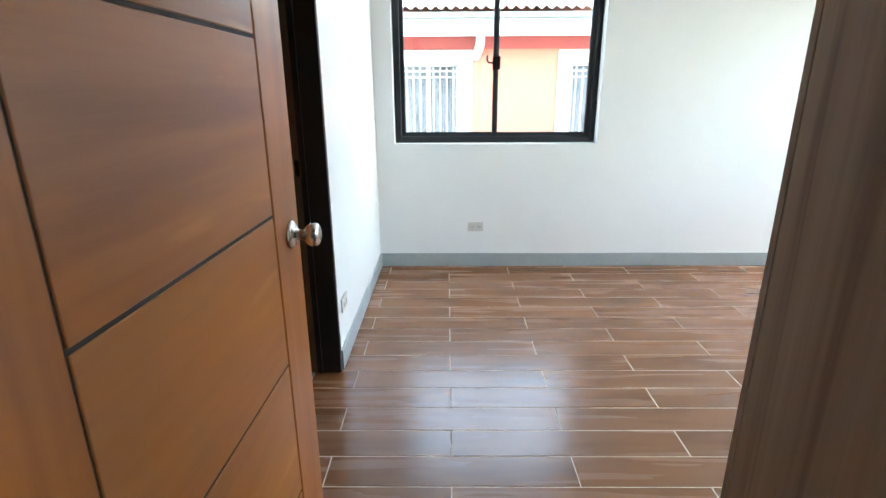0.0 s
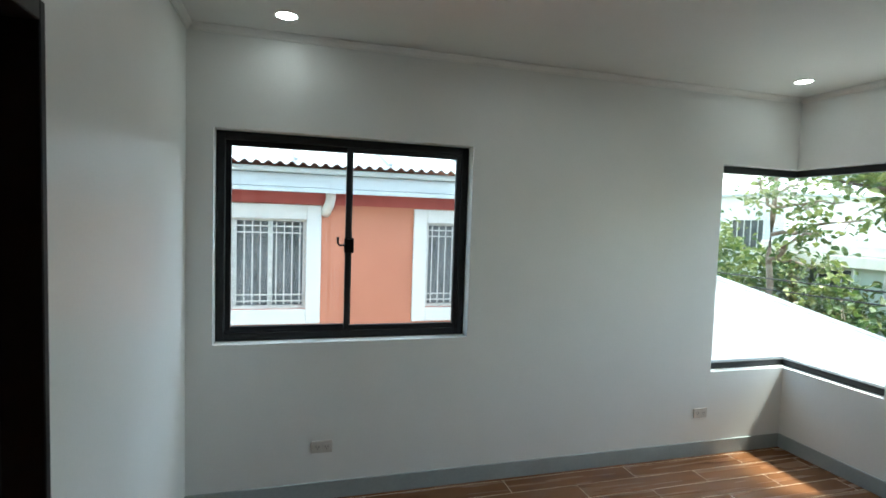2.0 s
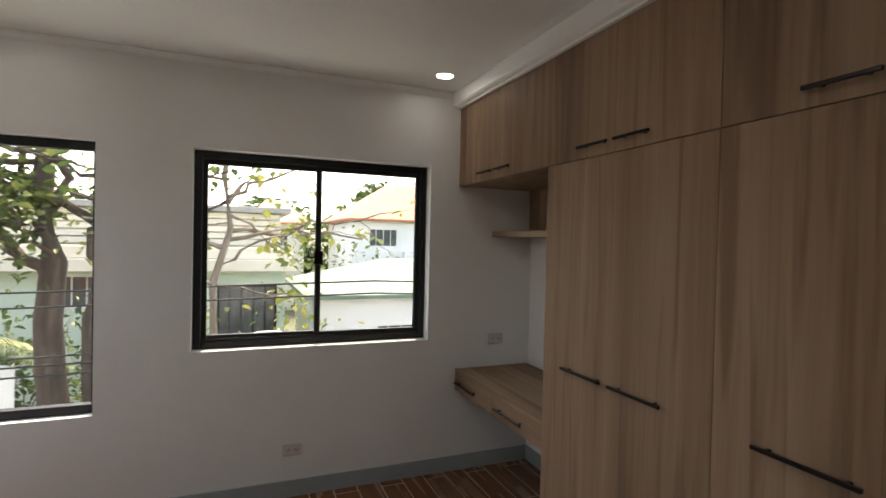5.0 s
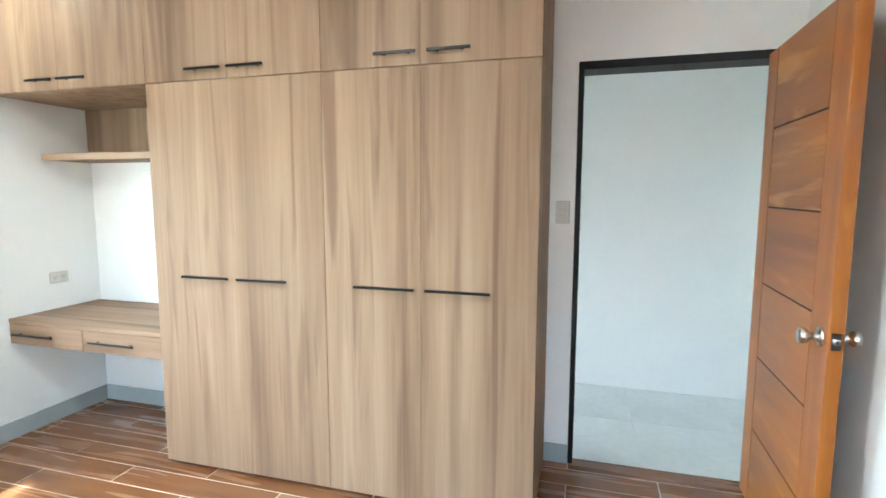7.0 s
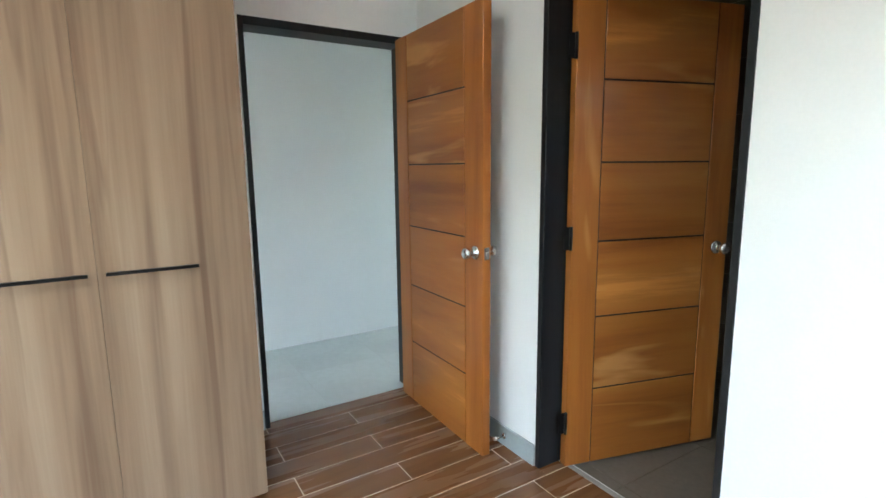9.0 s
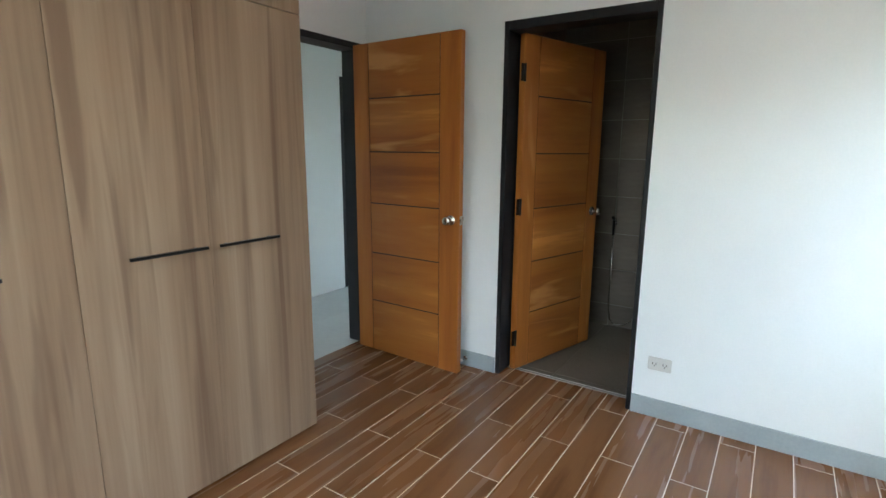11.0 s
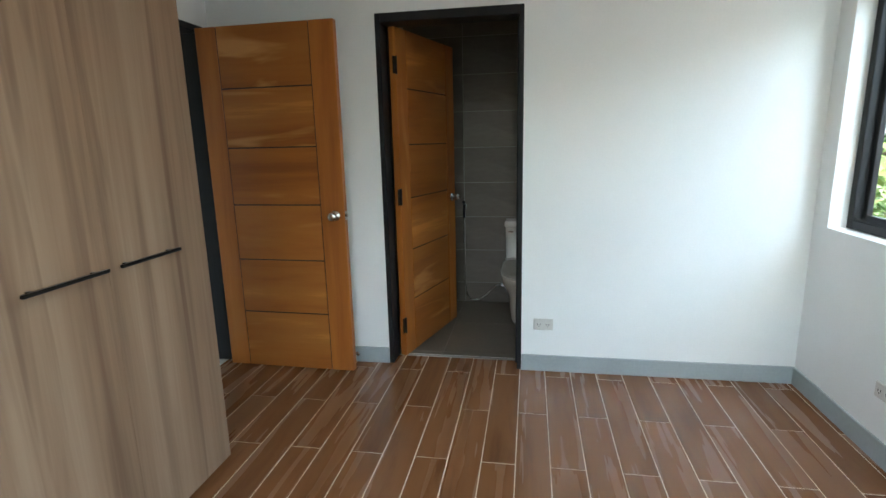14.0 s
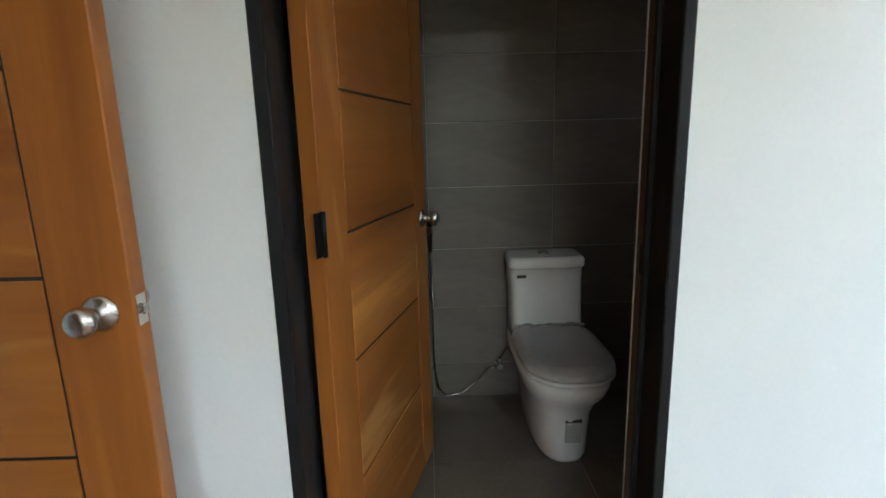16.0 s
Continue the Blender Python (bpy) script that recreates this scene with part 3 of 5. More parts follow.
def door_leaf(name, label, width, height, at, rz, knob_from_edge=0.062, stile=0.135, lock_stile=0.135, first=0.370, pitch=0.3445):
    """A leaf in its own axes: hinge edge at x = 0, it runs to x = width, 44 mm thick in y."""
    d = thing(name, label, "door", at, rz)
    T = 0.044
    part("core", bx((0.004, 0.0035, 0.006), (width - 0.004, T - 0.0035, height - 0.004)), GROOVE, d)
    for x0, x1 in ((0, stile - 0.003), (width - lock_stile + 0.003, width)):
        part("stile", bx((x0, 0, 0), (x1, T, height), 0.002), DOOR_V, d)
    cuts = [0.0] + [first + pitch * k for k in range(5)] + [height]
    for z0, z1 in zip(cuts, cuts[1:]):
        part("panel", bx((stile + 0.002, 0.0008, z0 + (0.0038 if z0 else 0)), (width - lock_stile - 0.002, T - 0.0008, z1 - (0.0038 if z1 < height else 0)), 0.0015), DOOR_H, d)
    kx, kz = width - knob_from_edge, 0.995
    for y, s in ((0.0, -1), (T, 1)):
        k = knob_mesh(s)
        bmesh.ops.translate(k, vec=(kx, y, kz), verts=k.verts)
        part("knob", k, STEEL, d, "satin steel door knob")
    part("latch_plate", bx((width, 0.008, kz - 0.028), (width + 0.0015, T - 0.008, kz + 0.028)), STEEL, d)
    bolt = bx((width + 0.0015, 0.0135, kz - 0.009), (width + 0.011, T - 0.0135, kz + 0.009), 0.003)
    part("latch_bolt", bolt, STEEL, d)
    return d


def hinges(d, zs, at, turn):
    for z in zs:
        b = merge(bx((-0.036, -0.003, z - 0.05), (0.003, 0.0, z + 0.05), 0.0008), tube([(-0.004, -0.006, z - 0.052), (-0.004, -0.006, z + 0.052)], 0.007, 10))
        bmesh.ops.transform(b, matrix=pose(*at, 0, 0, turn), verts=b.verts)
        part("hinge", b, BLACK, d, "black butt hinge")


door_frame("door_1", lambda u, d, z: (u, YC + d, z), ENTRY[0], ENTRY[1], ENTRY[2], -0.153, 0.004, 0.04, 0.026, 0.04, "black painted door frame of the entry")
entry = door_leaf("entry_door", "orange-brown stained wooden panel door standing wide open", 0.860, 2.095, (0.145, YC + 0.008, 0.006), 88.5, knob_from_edge=0.058, lock_stile=0.15)
hinges(entry, (0.25, 1.05, 1.85), (0.0, 0.043, 0), 90)
door_frame("door_2", lambda u, d, z: (d, u, z), BATH[0], BATH[1], BATH[2], -0.154, 0.004, 0.03, 0.026, 0.05, "black painted door frame of the bathroom")
bdoor = door_leaf("bathroom_door", "orange-brown stained wooden panel door ajar into the bathroom", 0.842, 2.09, (-0.102, BATH[0] + 0.090, 0.008), 164.3, first=0.366)
hinges(bdoor, (0.22, 1.075, 1.87), (-0.002, 0.0, 0), 0)
part("stop", bx((-0.10, BATH[1] - 0.038, 0.004), (-0.085, BATH[1] - 0.027, BATH[2] - 0.051)), JAMB, bpy.data.objects["door_2"])
part("strike_plate", bx((-0.135, BATH[1] - 0.0285, 0.96), (-0.11, BATH[1] - 0.0265, 1.03)), STEEL, bpy.data.objects["door_2"])
part("rebate", bx((-0.1535, BATH[1] - 0.0285, 0.004), (-0.113, BATH[1] - 0.0262, BATH[2] - 0.051)), RAW_WOOD, bpy.data.objects["door_2"], "unpainted brown rebate of the jamb")
part("edge_strip", bx((-0.157, BATH[1] - 0.031, 0.004), (-0.1545, BATH[1] - 0.0262, BATH[2] - 0.05)), GRILLE, bpy.data.objects["door_2"])
door_frame("door_3", lambda u, d, z: (u, HALL_Y + d, z), DOOR3[0], DOOR3[1], DOOR3[2], -0.154, 0.004, 0.045, 0.045, 0.045, "black painted door frame across the hall")
door_leaf("hall_door", "orange-brown stained wooden panel door standing open across the hall", 0.8, 2.075, (DOOR3[0] + 0.05, HALL_Y - 0.16, 0.006), -91)
# door stop on the skirting behind the entry door
stop = thing("door_stop", "small steel door stop fixed to the grey skirting", "door stop", (0.012, 1.155, 0.055))
part("base", lathe([(0.016, 0), (0.016, 0.004), (0.009, 0.008)], 'X', 16), STEEL, stop)
part("rod", lathe([(0.006, 0.007), (0.006, 0.05)], 'X', 12), STEEL, stop)
part("tip", lathe([(0.009, 0.05), (0.0105, 0.056), (0.009, 0.064)], 'X', 12), PLASTIC, stop)


# ---- wardrobe wall ----
FACE = 0.915


def cupboard(name, label, category, x0, x1, z0, z1, seams, handle_z, spans, group, back=YC + 0.002, plinth=0.0, face=FACE):
    """A carcass with doors hung in front; seams are the x of the gaps between doors."""
    c = thing(name, label, category, ((x0 + x1) / 2, (back + face) / 2, z0), 0, group)
    inv = Matrix.Translation((-(x0 + x1) / 2, -(back + face) / 2, -z0))

    def add(n, bm, material, parent, lab=""):
        if parent is c:
            bmesh.ops.transform(bm, matrix=inv, verts=bm.verts)
        return part(n, bm, material, parent, lab)

    add("body", bx((x0 + 0.0005, back, z0 + plinth), (x1 - 0.0005, face - 0.0205, z1), 0.001), LAMINATE, c)
    add("edge", bx((x0 + 0.004, face - 0.0204, z0 + plinth + 0.004), (x1 - 0.004, face - 0.0185, z1 - 0.004)), CARCASS, c)
    if plinth:
        add("plinth", bx((x0 + 0.002, back, z0), (x1 - 0.002, face - 0.03, z0 + plinth)), LAMINATE, c)
    xs = [x0, *seams, x1]
    for i, (a, b) in enumerate(zip(xs, xs[1:])):
        dr = add("door", bx((a + 0.0005, face - 0.018, z0 + plinth + 0.001), (b - 0.0005, face, z1 - 0.001), 0.0006), LAMINATE, c)
        for h0, h1 in spans[i:i + 1]:
            for o in (bx((h0, face + 0.022, handle_z - 0.006), (h1, face + 0.034, handle_z + 0.006), 0.0015),):
                bmesh.ops.transform(o, matrix=inv, verts=o.verts)
                hd = part("handle", o, BLACK, dr, "slim black bar handle")
            for x in (h0 + 0.04, h1 - 0.04):
                o = bx((x - 0.005, face, handle_z - 0.004), (x + 0.005, face + 0.0221, handle_z + 0.004))
                bmesh.ops.transform(o, matrix=inv, verts=o.verts)
                part("handle_post", o, BLACK, dr)
    return c


G = "wardrobe units along one wall"
WX = (1.113, 2.10, 3.085)
cupboard("wardrobe", "oak laminate wardrobe with two full-height doors beside the entry", "wardrobe", WX[0], WX[1] - 0.0005, 0, 2.012,
         [1.626], 1.04, [(1.308, 1.60), (1.652, 1.944)], G, plinth=0.02)
cupboard("wardrobe", "oak laminate wardrobe with two full-height doors beside the desk", "wardrobe", WX[1] + 0.0005, WX[2], 0, 2.012,
         [2.60], 1.043, [(2.297, 2.575), (2.625, 2.90)], G, plinth=0.02)
GO = "overhead cabinets below the ceiling"
cupboard("overhead_cabinet", "oak laminate overhead cabinet with two black bar handles", "cabinet", WX[0], WX[1] - 0.0005, 2.0135, CEIL_Z - 0.002,
         [1.626], 2.065, [(1.402, 1.59), (1.64, 1.831)], GO)
cupboard("overhead_cabinet", "oak laminate overhead cabinet with two black bar handles", "cabinet", WX[1] + 0.0005, WX[2] - 0.0005, 2.0135, CEIL_Z - 0.002,
         [2.60], 2.062, [(2.385, 2.58), (2.62, 2.82)], GO)
cupboard("overhead_cabinet", "oak laminate overhead cabinet above the built-in desk", "cabinet", WX[2] + 0.0005, XB - 0.003, 2.0135, CEIL_Z - 0.002,
         [3.66], 2.065, [(3.45, 3.64), (3.68, 3.86)], GO)
# desk: a worktop over a row of two drawers, fixed between wall and wardrobe
desk = thing("desk", "built-in oak laminate desk with two shallow drawers", "desk", ((WX[2] + XB) / 2, (YC + FACE) / 2, 0.575))
di = Matrix.Translation((-(WX[2] + XB) / 2, -(YC + FACE) / 2, -0.575))


def desk_part(name, bm, material, parent=desk, label=""):
    bmesh.ops.transform(bm, matrix=di, verts=bm.verts)
    return part(name, bm, material, parent, label)


desk_part("top", bx((WX[2] + 0.001, YC + 0.013, 0.70), (XB - 0.002, FACE, 0.725), 0.0015), LAMINATE_X)
desk_part("body", bx((WX[2] + 0.001, YC + 0.014, 0.575), (XB - 0.002, FACE - 0.02, 0.6995)), LAMINATE_X)
for a, b, h0, h1 in ((WX[2] + 0.002, 3.631, 3.25, 3.56), (3.634, XB - 0.003, 3.83, 4.14)):
    dw = desk_part("drawer", bx((a, FACE - 0.019, 0.577), (b, FACE - 0.001, 0.698), 0.0015), LAMINATE_X)
    desk_part("handle", bx((h0, FACE + 0.022, 0.634), (h1, FACE + 0.033, 0.646), 0.0015), BLACK, dw, "slim black bar handle")
    for x in (h0 + 0.04, h1 - 0.04):
        desk_part("handle_post", bx((x - 0.005, FACE - 0.001, 0.636), (x + 0.005, FACE + 0.0221, 0.644)), BLACK, dw)
shelf = thing("wall_shelf", "oak laminate wall shelf with a back panel above the desk", "shelf", ((WX[2] + XB) / 2, YC, 1.665))
si = Matrix.Translation((-(WX[2] + XB) / 2, -YC, -1.665))
for n, bm_ in (("board", bx((WX[2] + 0.001, YC + 0.001, 1.665), (XB - 0.002, YC + 0.33, 1.705), 0.0015)),
               ("back_panel", bx((WX[2] + 0.001, YC + 0.001, 1.7055), (XB - 0.002, YC + 0.018, 2.0125)))):
    bmesh.ops.transform(bm_, matrix=si, verts=bm_.verts)
    part(n, bm_, LAMINATE_X if n == "board" else LAMINATE, shelf)


# ---- sockets, switch, lamps ----
def socket(at, normal, label="white double socket outlet on the wall"):
    """A plate 118 x 72 mm; normal is 'x', '-x' or '-y'."""
    rz = {'-y': 0, 'x': 90, '-x': -90, 'y': 180}[normal]
    s = thing("socket_outlet", label, "socket", at, rz, "wall sockets")
    part("plate", bx((-0.059, -0.009, -0.036), (0.059, -0.0005, 0.036), 0.003), PLASTIC, s)
    for cx in (-0.026, 0.026):
        ins = part("insert", bx((cx - 0.021, -0.0105, -0.021), (cx + 0.021, -0.009, 0.021), 0.001), PLASTIC, s)
        for dx, w in ((-0.008, 0.0018), (0.008, 0.0018)):
            part("slot", bx((cx + dx - w, -0.0112, -0.004), (cx + dx + w, -0.0104, 0.008)), SLOT, ins)
        part("slot", bx((cx - 0.003, -0.0112, -0.013), (cx + 0.003, -0.0104, -0.008)), SLOT, ins)
    return s


socket((0.735, YA, 0.318), '-y')
socket((3.435, YA, 0.322), '-y')
socket((XB, 2.02, 0.298), '-x')
socket((XB, 0.60, 0.926), '-x', "white double socket outlet above the desk")
socket((0, 2.36, 0.306), 'x', "white double socket outlet beside the bathroom door")
sw = thing("light_switch", "white light switch between wardrobe and entry door", "switch", (1.045, YC, 1.37), 180)
part("plate", bx((-0.036, -0.009, -0.059), (0.036, -0.0005, 0.059), 0.003), PLASTIC, sw)
for z in (-0.024, 0.004, 0.032):
    part("rocker", bx((-0.016, -0.013, z - 0.012), (0.016, -0.009, z + 0.012), 0.0015), PLASTIC, sw)


def ceiling_lamp(name, label, x, y, r, group=""):
    l = thing(name, label, "ceiling light", (x, y, CEIL_Z), 0, group)
    part("rim", lathe([(r + 0.012, 0.0), (r + 0.012, -0.003), (r + 0.008, -0.006), (r, -0.006), (r, -0.0005)], 'Z', 40), TRIM, l)
    part("lens", lathe([(r - 0.0005, -0.0062), (r - 0.001, -0.0068), (0.5 * r, -0.0075)], 'Z', 40), LAMP_LENS, l, "glowing lens")


for x, y in ((0.508, 3.50), (3.76, 3.43), (3.86, 1.175)):
    ceiling_lamp("downlight", "small round recessed downlight, lit", x, y, 0.05, "recessed downlights")
ceiling_lamp("ceiling_light", "large round flush ceiling light, lit", 2.19, 2.40, 0.15)

# ---- bathroom things ----
TX, TY = BX + 0.007, 2.235            # toilet's back and middle line


def ring_loft(rings, cap=True):
    bm = bmesh.new()
    rows = [[bm.verts.new(p) for p in r] for r in rings]
    n = len(rows[0])
    for q, w in zip(rows, rows[1:]):
        for i in range(n):
            bm.faces.new((q[i], q[(i + 1) % n], w[(i + 1) % n], w[i]))
    if cap:
        bm.faces.new(rows[0]), bm.faces.new(rows[-1])
    bmesh.ops.recalc_face_normals(bm, faces=bm.faces)
    for f in bm.faces:
        f.smooth = len(f.verts) == 4
    return bm


def d_ring(x0, x1, half, z, n=40, power=2.6, nose=0.55):
    """A plan outline that is square at the back (x0) and rounded to the front (x1)."""
    out = []
    cx = x0 + (x1 - x0) * nose
    for i in range(n):
        a = 2 * math.pi * i / n
        c, s = math.cos(a), math.sin(a)
        p = power if c > 0 else 6.0
        r = lambda v: math.copysign(abs(v) ** (2 / p), v)
        x = cx + r(c) * ((x1 - cx) if c > 0 else (cx - x0))
        out.append((x, half * r(s), z))
    return out


toilet = thing("toilet", "white one-piece ceramic toilet with a taped-over lid", "toilet", (TX, TY, -0.012))
part("pedestal", ring_loft([d_ring(0.06, 0.585, 0.105, 0.0), d_ring(0.05, 0.595, 0.113, 0.02), d_ring(0.04, 0.598, 0.120, 0.12), d_ring(0.03, 0.61, 0.128, 0.21),
     d_ring(0.03, 0.645, 0.150, 0.27), d_ring(0.02, 0.70, 0.172, 0.32), d_ring(0.02, 0.722, 0.180, 0.36), d_ring(0.02, 0.725, 0.181, 0.40)]), CERAMIC, toilet)
part("seat", ring_loft([d_ring(0.20, 0.728, 0.180, 0.4015), d_ring(0.195, 0.734, 0.185, 0.408), d_ring(0.20, 0.732, 0.183, 0.418)]), CERAMIC, toilet)
part("lid", ring_loft([d_ring(0.20, 0.728, 0.180, 0.4195), d_ring(0.195, 0.732, 0.184, 0.427), d_ring(0.20, 0.722, 0.179, 0.443), d_ring(0.23, 0.66, 0.145, 0.452)]), FILM, toilet,
     "grey dusty lid wrapped in film")
part("film_edge", tube([(0.222 + 0.006 * math.sin(9.0 * k), -0.165 + 0.033 * k, 0.452 + 0.010 * math.sin(2.1 * k + 0.4) ** 2) for k in range(11)], 0.008, 6), FILM, toilet, "crumpled edge of the protective film")


def tank_ring(x1, half, z, n=32):
    out = []
    for i in range(n):
        a = 2 * math.pi * i / n
        r = lambda v: math.copysign(abs(v) ** (2 / 6.5), v)
        out.append((x1 / 2 + r(math.cos(a)) * x1 / 2, half * r(math.sin(a)), z))
    return out


part("cistern", ring_loft([tank_ring(0.235, 0.165, 0.38), tank_ring(0.215, 0.163, 0.48), tank_ring(0.195, 0.165, 0.60), tank_ring(0.19, 0.168, 0.715)]), CERAMIC, toilet)
part("cistern_lid", ring_loft([tank_ring(0.198, 0.174, 0.718), tank_ring(0.202, 0.177, 0.725), tank_ring(0.202, 0.177, 0.755), tank_ring(0.185, 0.165, 0.768)]), CERAMIC, toilet)
part("flush_button", lathe([(0.026, 0.767), (0.026, 0.773), (0.022, 0.776)], 'Z', 24, (0.10, 0, 0)), CHROME, toilet)
part("badge", bx((0.195, -0.14, 0.675), (0.1965, -0.10, 0.69)), STEEL, toilet)
part("sticker", bx((0.585, -0.018, 0.10), (0.6055, 0.047, 0.20)), FILM, toilet, "small printed paper sticker")
part("sticker_band", bx((0.586, -0.0185, 0.188), (0.6075, 0.0475, 0.2015)), SLOT, toilet)
hose = thing("bidet_spray", "chrome and black bidet spray hanging on a wall bracket", "bidet spray", (BX + 0.006, 1.703, 0.86))
part("bracket", merge(bx((0, -0.018, -0.02), (0.006, 0.018, 0.02), 0.002), bx((0.006, -0.012, -0.008), (0.035, 0.012, 0.006), 0.002)), CHROME, hose)
part("spray_head", merge(tube([(0.03, 0, -0.09), (0.03, 0, -0.02), (0.036, 0, 0.03)], 0.011, 12), tube([(0.036, 0, 0.03), (0.062, 0, 0.046)], 0.013, 12)), BLACK, hose)
part("hose", tube([(0.03, 0, -0.09), (0.03, 0.002, -0.4), (0.03, 0.004, -0.7), (0.035, 0.02, -0.80), (0.04, 0.06, -0.842), (0.045, 0.14, -0.832), (0.042, 0.21, -0.775),
     (0.04, 0.27, -0.705), (0.04, 0.315, -0.692)], 0.0065, 8), STEEL, hose)
valve = thing("angle_valve", "chrome angle valve on the tiled wall beside the toilet", "valve", (BX + 0.006, 2.035, 0.17))
part("body", merge(lathe([(0.02, 0), (0.02, 0.005), (0.01, 0.008), (0.01, 0.045)], 'X', 16), tube([(0.04, 0, 0), (0.04, 0, 0.04)], 0.008, 10)), CHROME, valve)
part("hand_wheel", lathe([(0.014, 0.045), (0.016, 0.052), (0.014, 0.064)], 'X', 16), CHROME, valve)
part("supply_hose", tube([(0.04, 0, 0.04), (0.045, 0.03, 0.09), (0.06, 0.06, 0.12), (0.10, 0.085, 0.14)], 0.006, 8), STEEL, valve)

# ---- outside ----
GZ = -3.2
structure("ground", bx((-1500, -1500, GZ - 0.3), (1500, 1500, GZ)), GROUND, "grass and soil")
# out of view; pale slab added to bounce sunlight up to the room's ceiling
structure("pavement_bounce", bx((XB + TH + 0.02, -12, GZ), (8.15, 5.6, GZ + 0.05)), CONCRETE, "unseen pale yard slab that bounces sunlight upward")
structure("road", bx((8.2, -70, GZ), (12.6, 110, GZ + 0.03)), ASPHALT, "asphalt street")
structure("pavement", bx((12.6, -70, GZ), (13.9, 110, GZ + 0.15), 0.02), CONCRETE, "concrete pavement")


def corrugated(x0, x1, y0, y1, z0, z1, pitch=0.11, amp=0.018):
    """A wavy roof sheet whose waves run from (y0, z0) up to (y1, z1)."""
    bm = bmesh.new()
    n = int((x1 - x0) / pitch * 6)
    rows = []
    for y, z, t in ((y0, z0, 0), (y1, z1, 0), (y1, z1, -0.012), (y0, z0, -0.012)):
        rows.append([bm.verts.new((x0 + (x1 - x0) * i / n, y, z + t + amp * math.sin(2 * math.pi * i / 6))) for i in range(n + 1)])
    for a, b in ((0, 1), (1, 2), (2, 3), (3, 0)):
        for i in range(n):
            bm.faces.new((rows[a][i], rows[a][i + 1], rows[b][i + 1], rows[b][i]))
    bmesh.ops.recalc_face_normals(bm, faces=bm.faces)
    return bm


PY = 6.6
pink = thing("house", "coral rendered bungalow with white window trims and a grey metal roof", "house", (0.5, PY + 2, GZ))
pi_ = Matrix.Translation((-0.5, -PY - 2, -GZ))


def hp(inv, name, bm, material, parent, label=""):
    bmesh.ops.transform(bm, matrix=inv, verts=bm.verts)
    return part(name, bm, material, parent, label)


PW = ((-0.46, 0.665, 0.63, 1.63), (2.03, 3.155, 0.63, 1.63))
hp(pi_, "wall", wall_mesh('x', PY, 0.2, -3.2, 4.2, GZ, 2.2, [p for p in PW]), PINK, pink)
hp(pi_, "wall", bx((-3.2, PY + 0.2, GZ), (-3.0, PY + 4, 2.2)), PINK, pink)
hp(pi_, "wall", bx((4.0, PY + 0.2, GZ), (4.2, PY + 4, 2.2)), PINK, pink)
# shadow of the eaves on the wall, laid on as a crimson strip
hp(pi_, "band", bx((-3.21, PY - 0.012, 1.79), (4.21, PY - 0.0005, 1.935)), EAVE_SHADE, pink, "crimson band, the eaves' shade put in as colour")
fa = hp(pi_, "fascia", bx((-3.6, PY - 0.32, 1.93), (4.6, PY + 0.0, 2.12), 0.03), FASCIA, pink)
hp(pi_, "gutter", merge(bx((-3.6, PY - 0.40, 2.10), (4.6, PY - 0.321, 2.155), 0.012), bx((-3.6, PY - 0.345, 1.905), (4.6, PY - 0.3205, 1.95), 0.006)), FASCIA, fa)
roof = hp(pi_, "roof", corrugated(-3.7, 4.7, PY - 0.5, PY + 4.5, 2.19, 3.45), ROOF_PALE, pink, "pale corrugated metal roof with raised seams")
for k in range(9):
    x = -3.25 + 0.95 * k
    seam = bx((x - 0.02, PY - 0.49, 0.0), (x + 0.02, PY + 4.49, 0.035))
    for v in seam.verts:
        v.co.z += 2.205 + 0.252 * (v.co.y - PY + 0.5)
    hp(pi_, "seam", seam, ROOF_METAL, roof)
hp(pi_, "wall", bx((-3.2, PY + 4.0, GZ), (4.2, PY + 4.2, 3.2)), PINK, pink)
hp(pi_, "downpipe", merge(bx((0.845, PY - 0.20, 1.925), (0.985, PY - 0.06, 1.945), 0.004), tube([(0.915, PY - 0.13, 1.93), (0.915, PY - 0.13, 1.86), (0.905, PY - 0.12, 1.80), (0.88, PY - 0.06, 1.74), (0.87, PY + 0.02, 1.70)], 0.055, 16)), PVC, pink, "white elbow drain pipe")
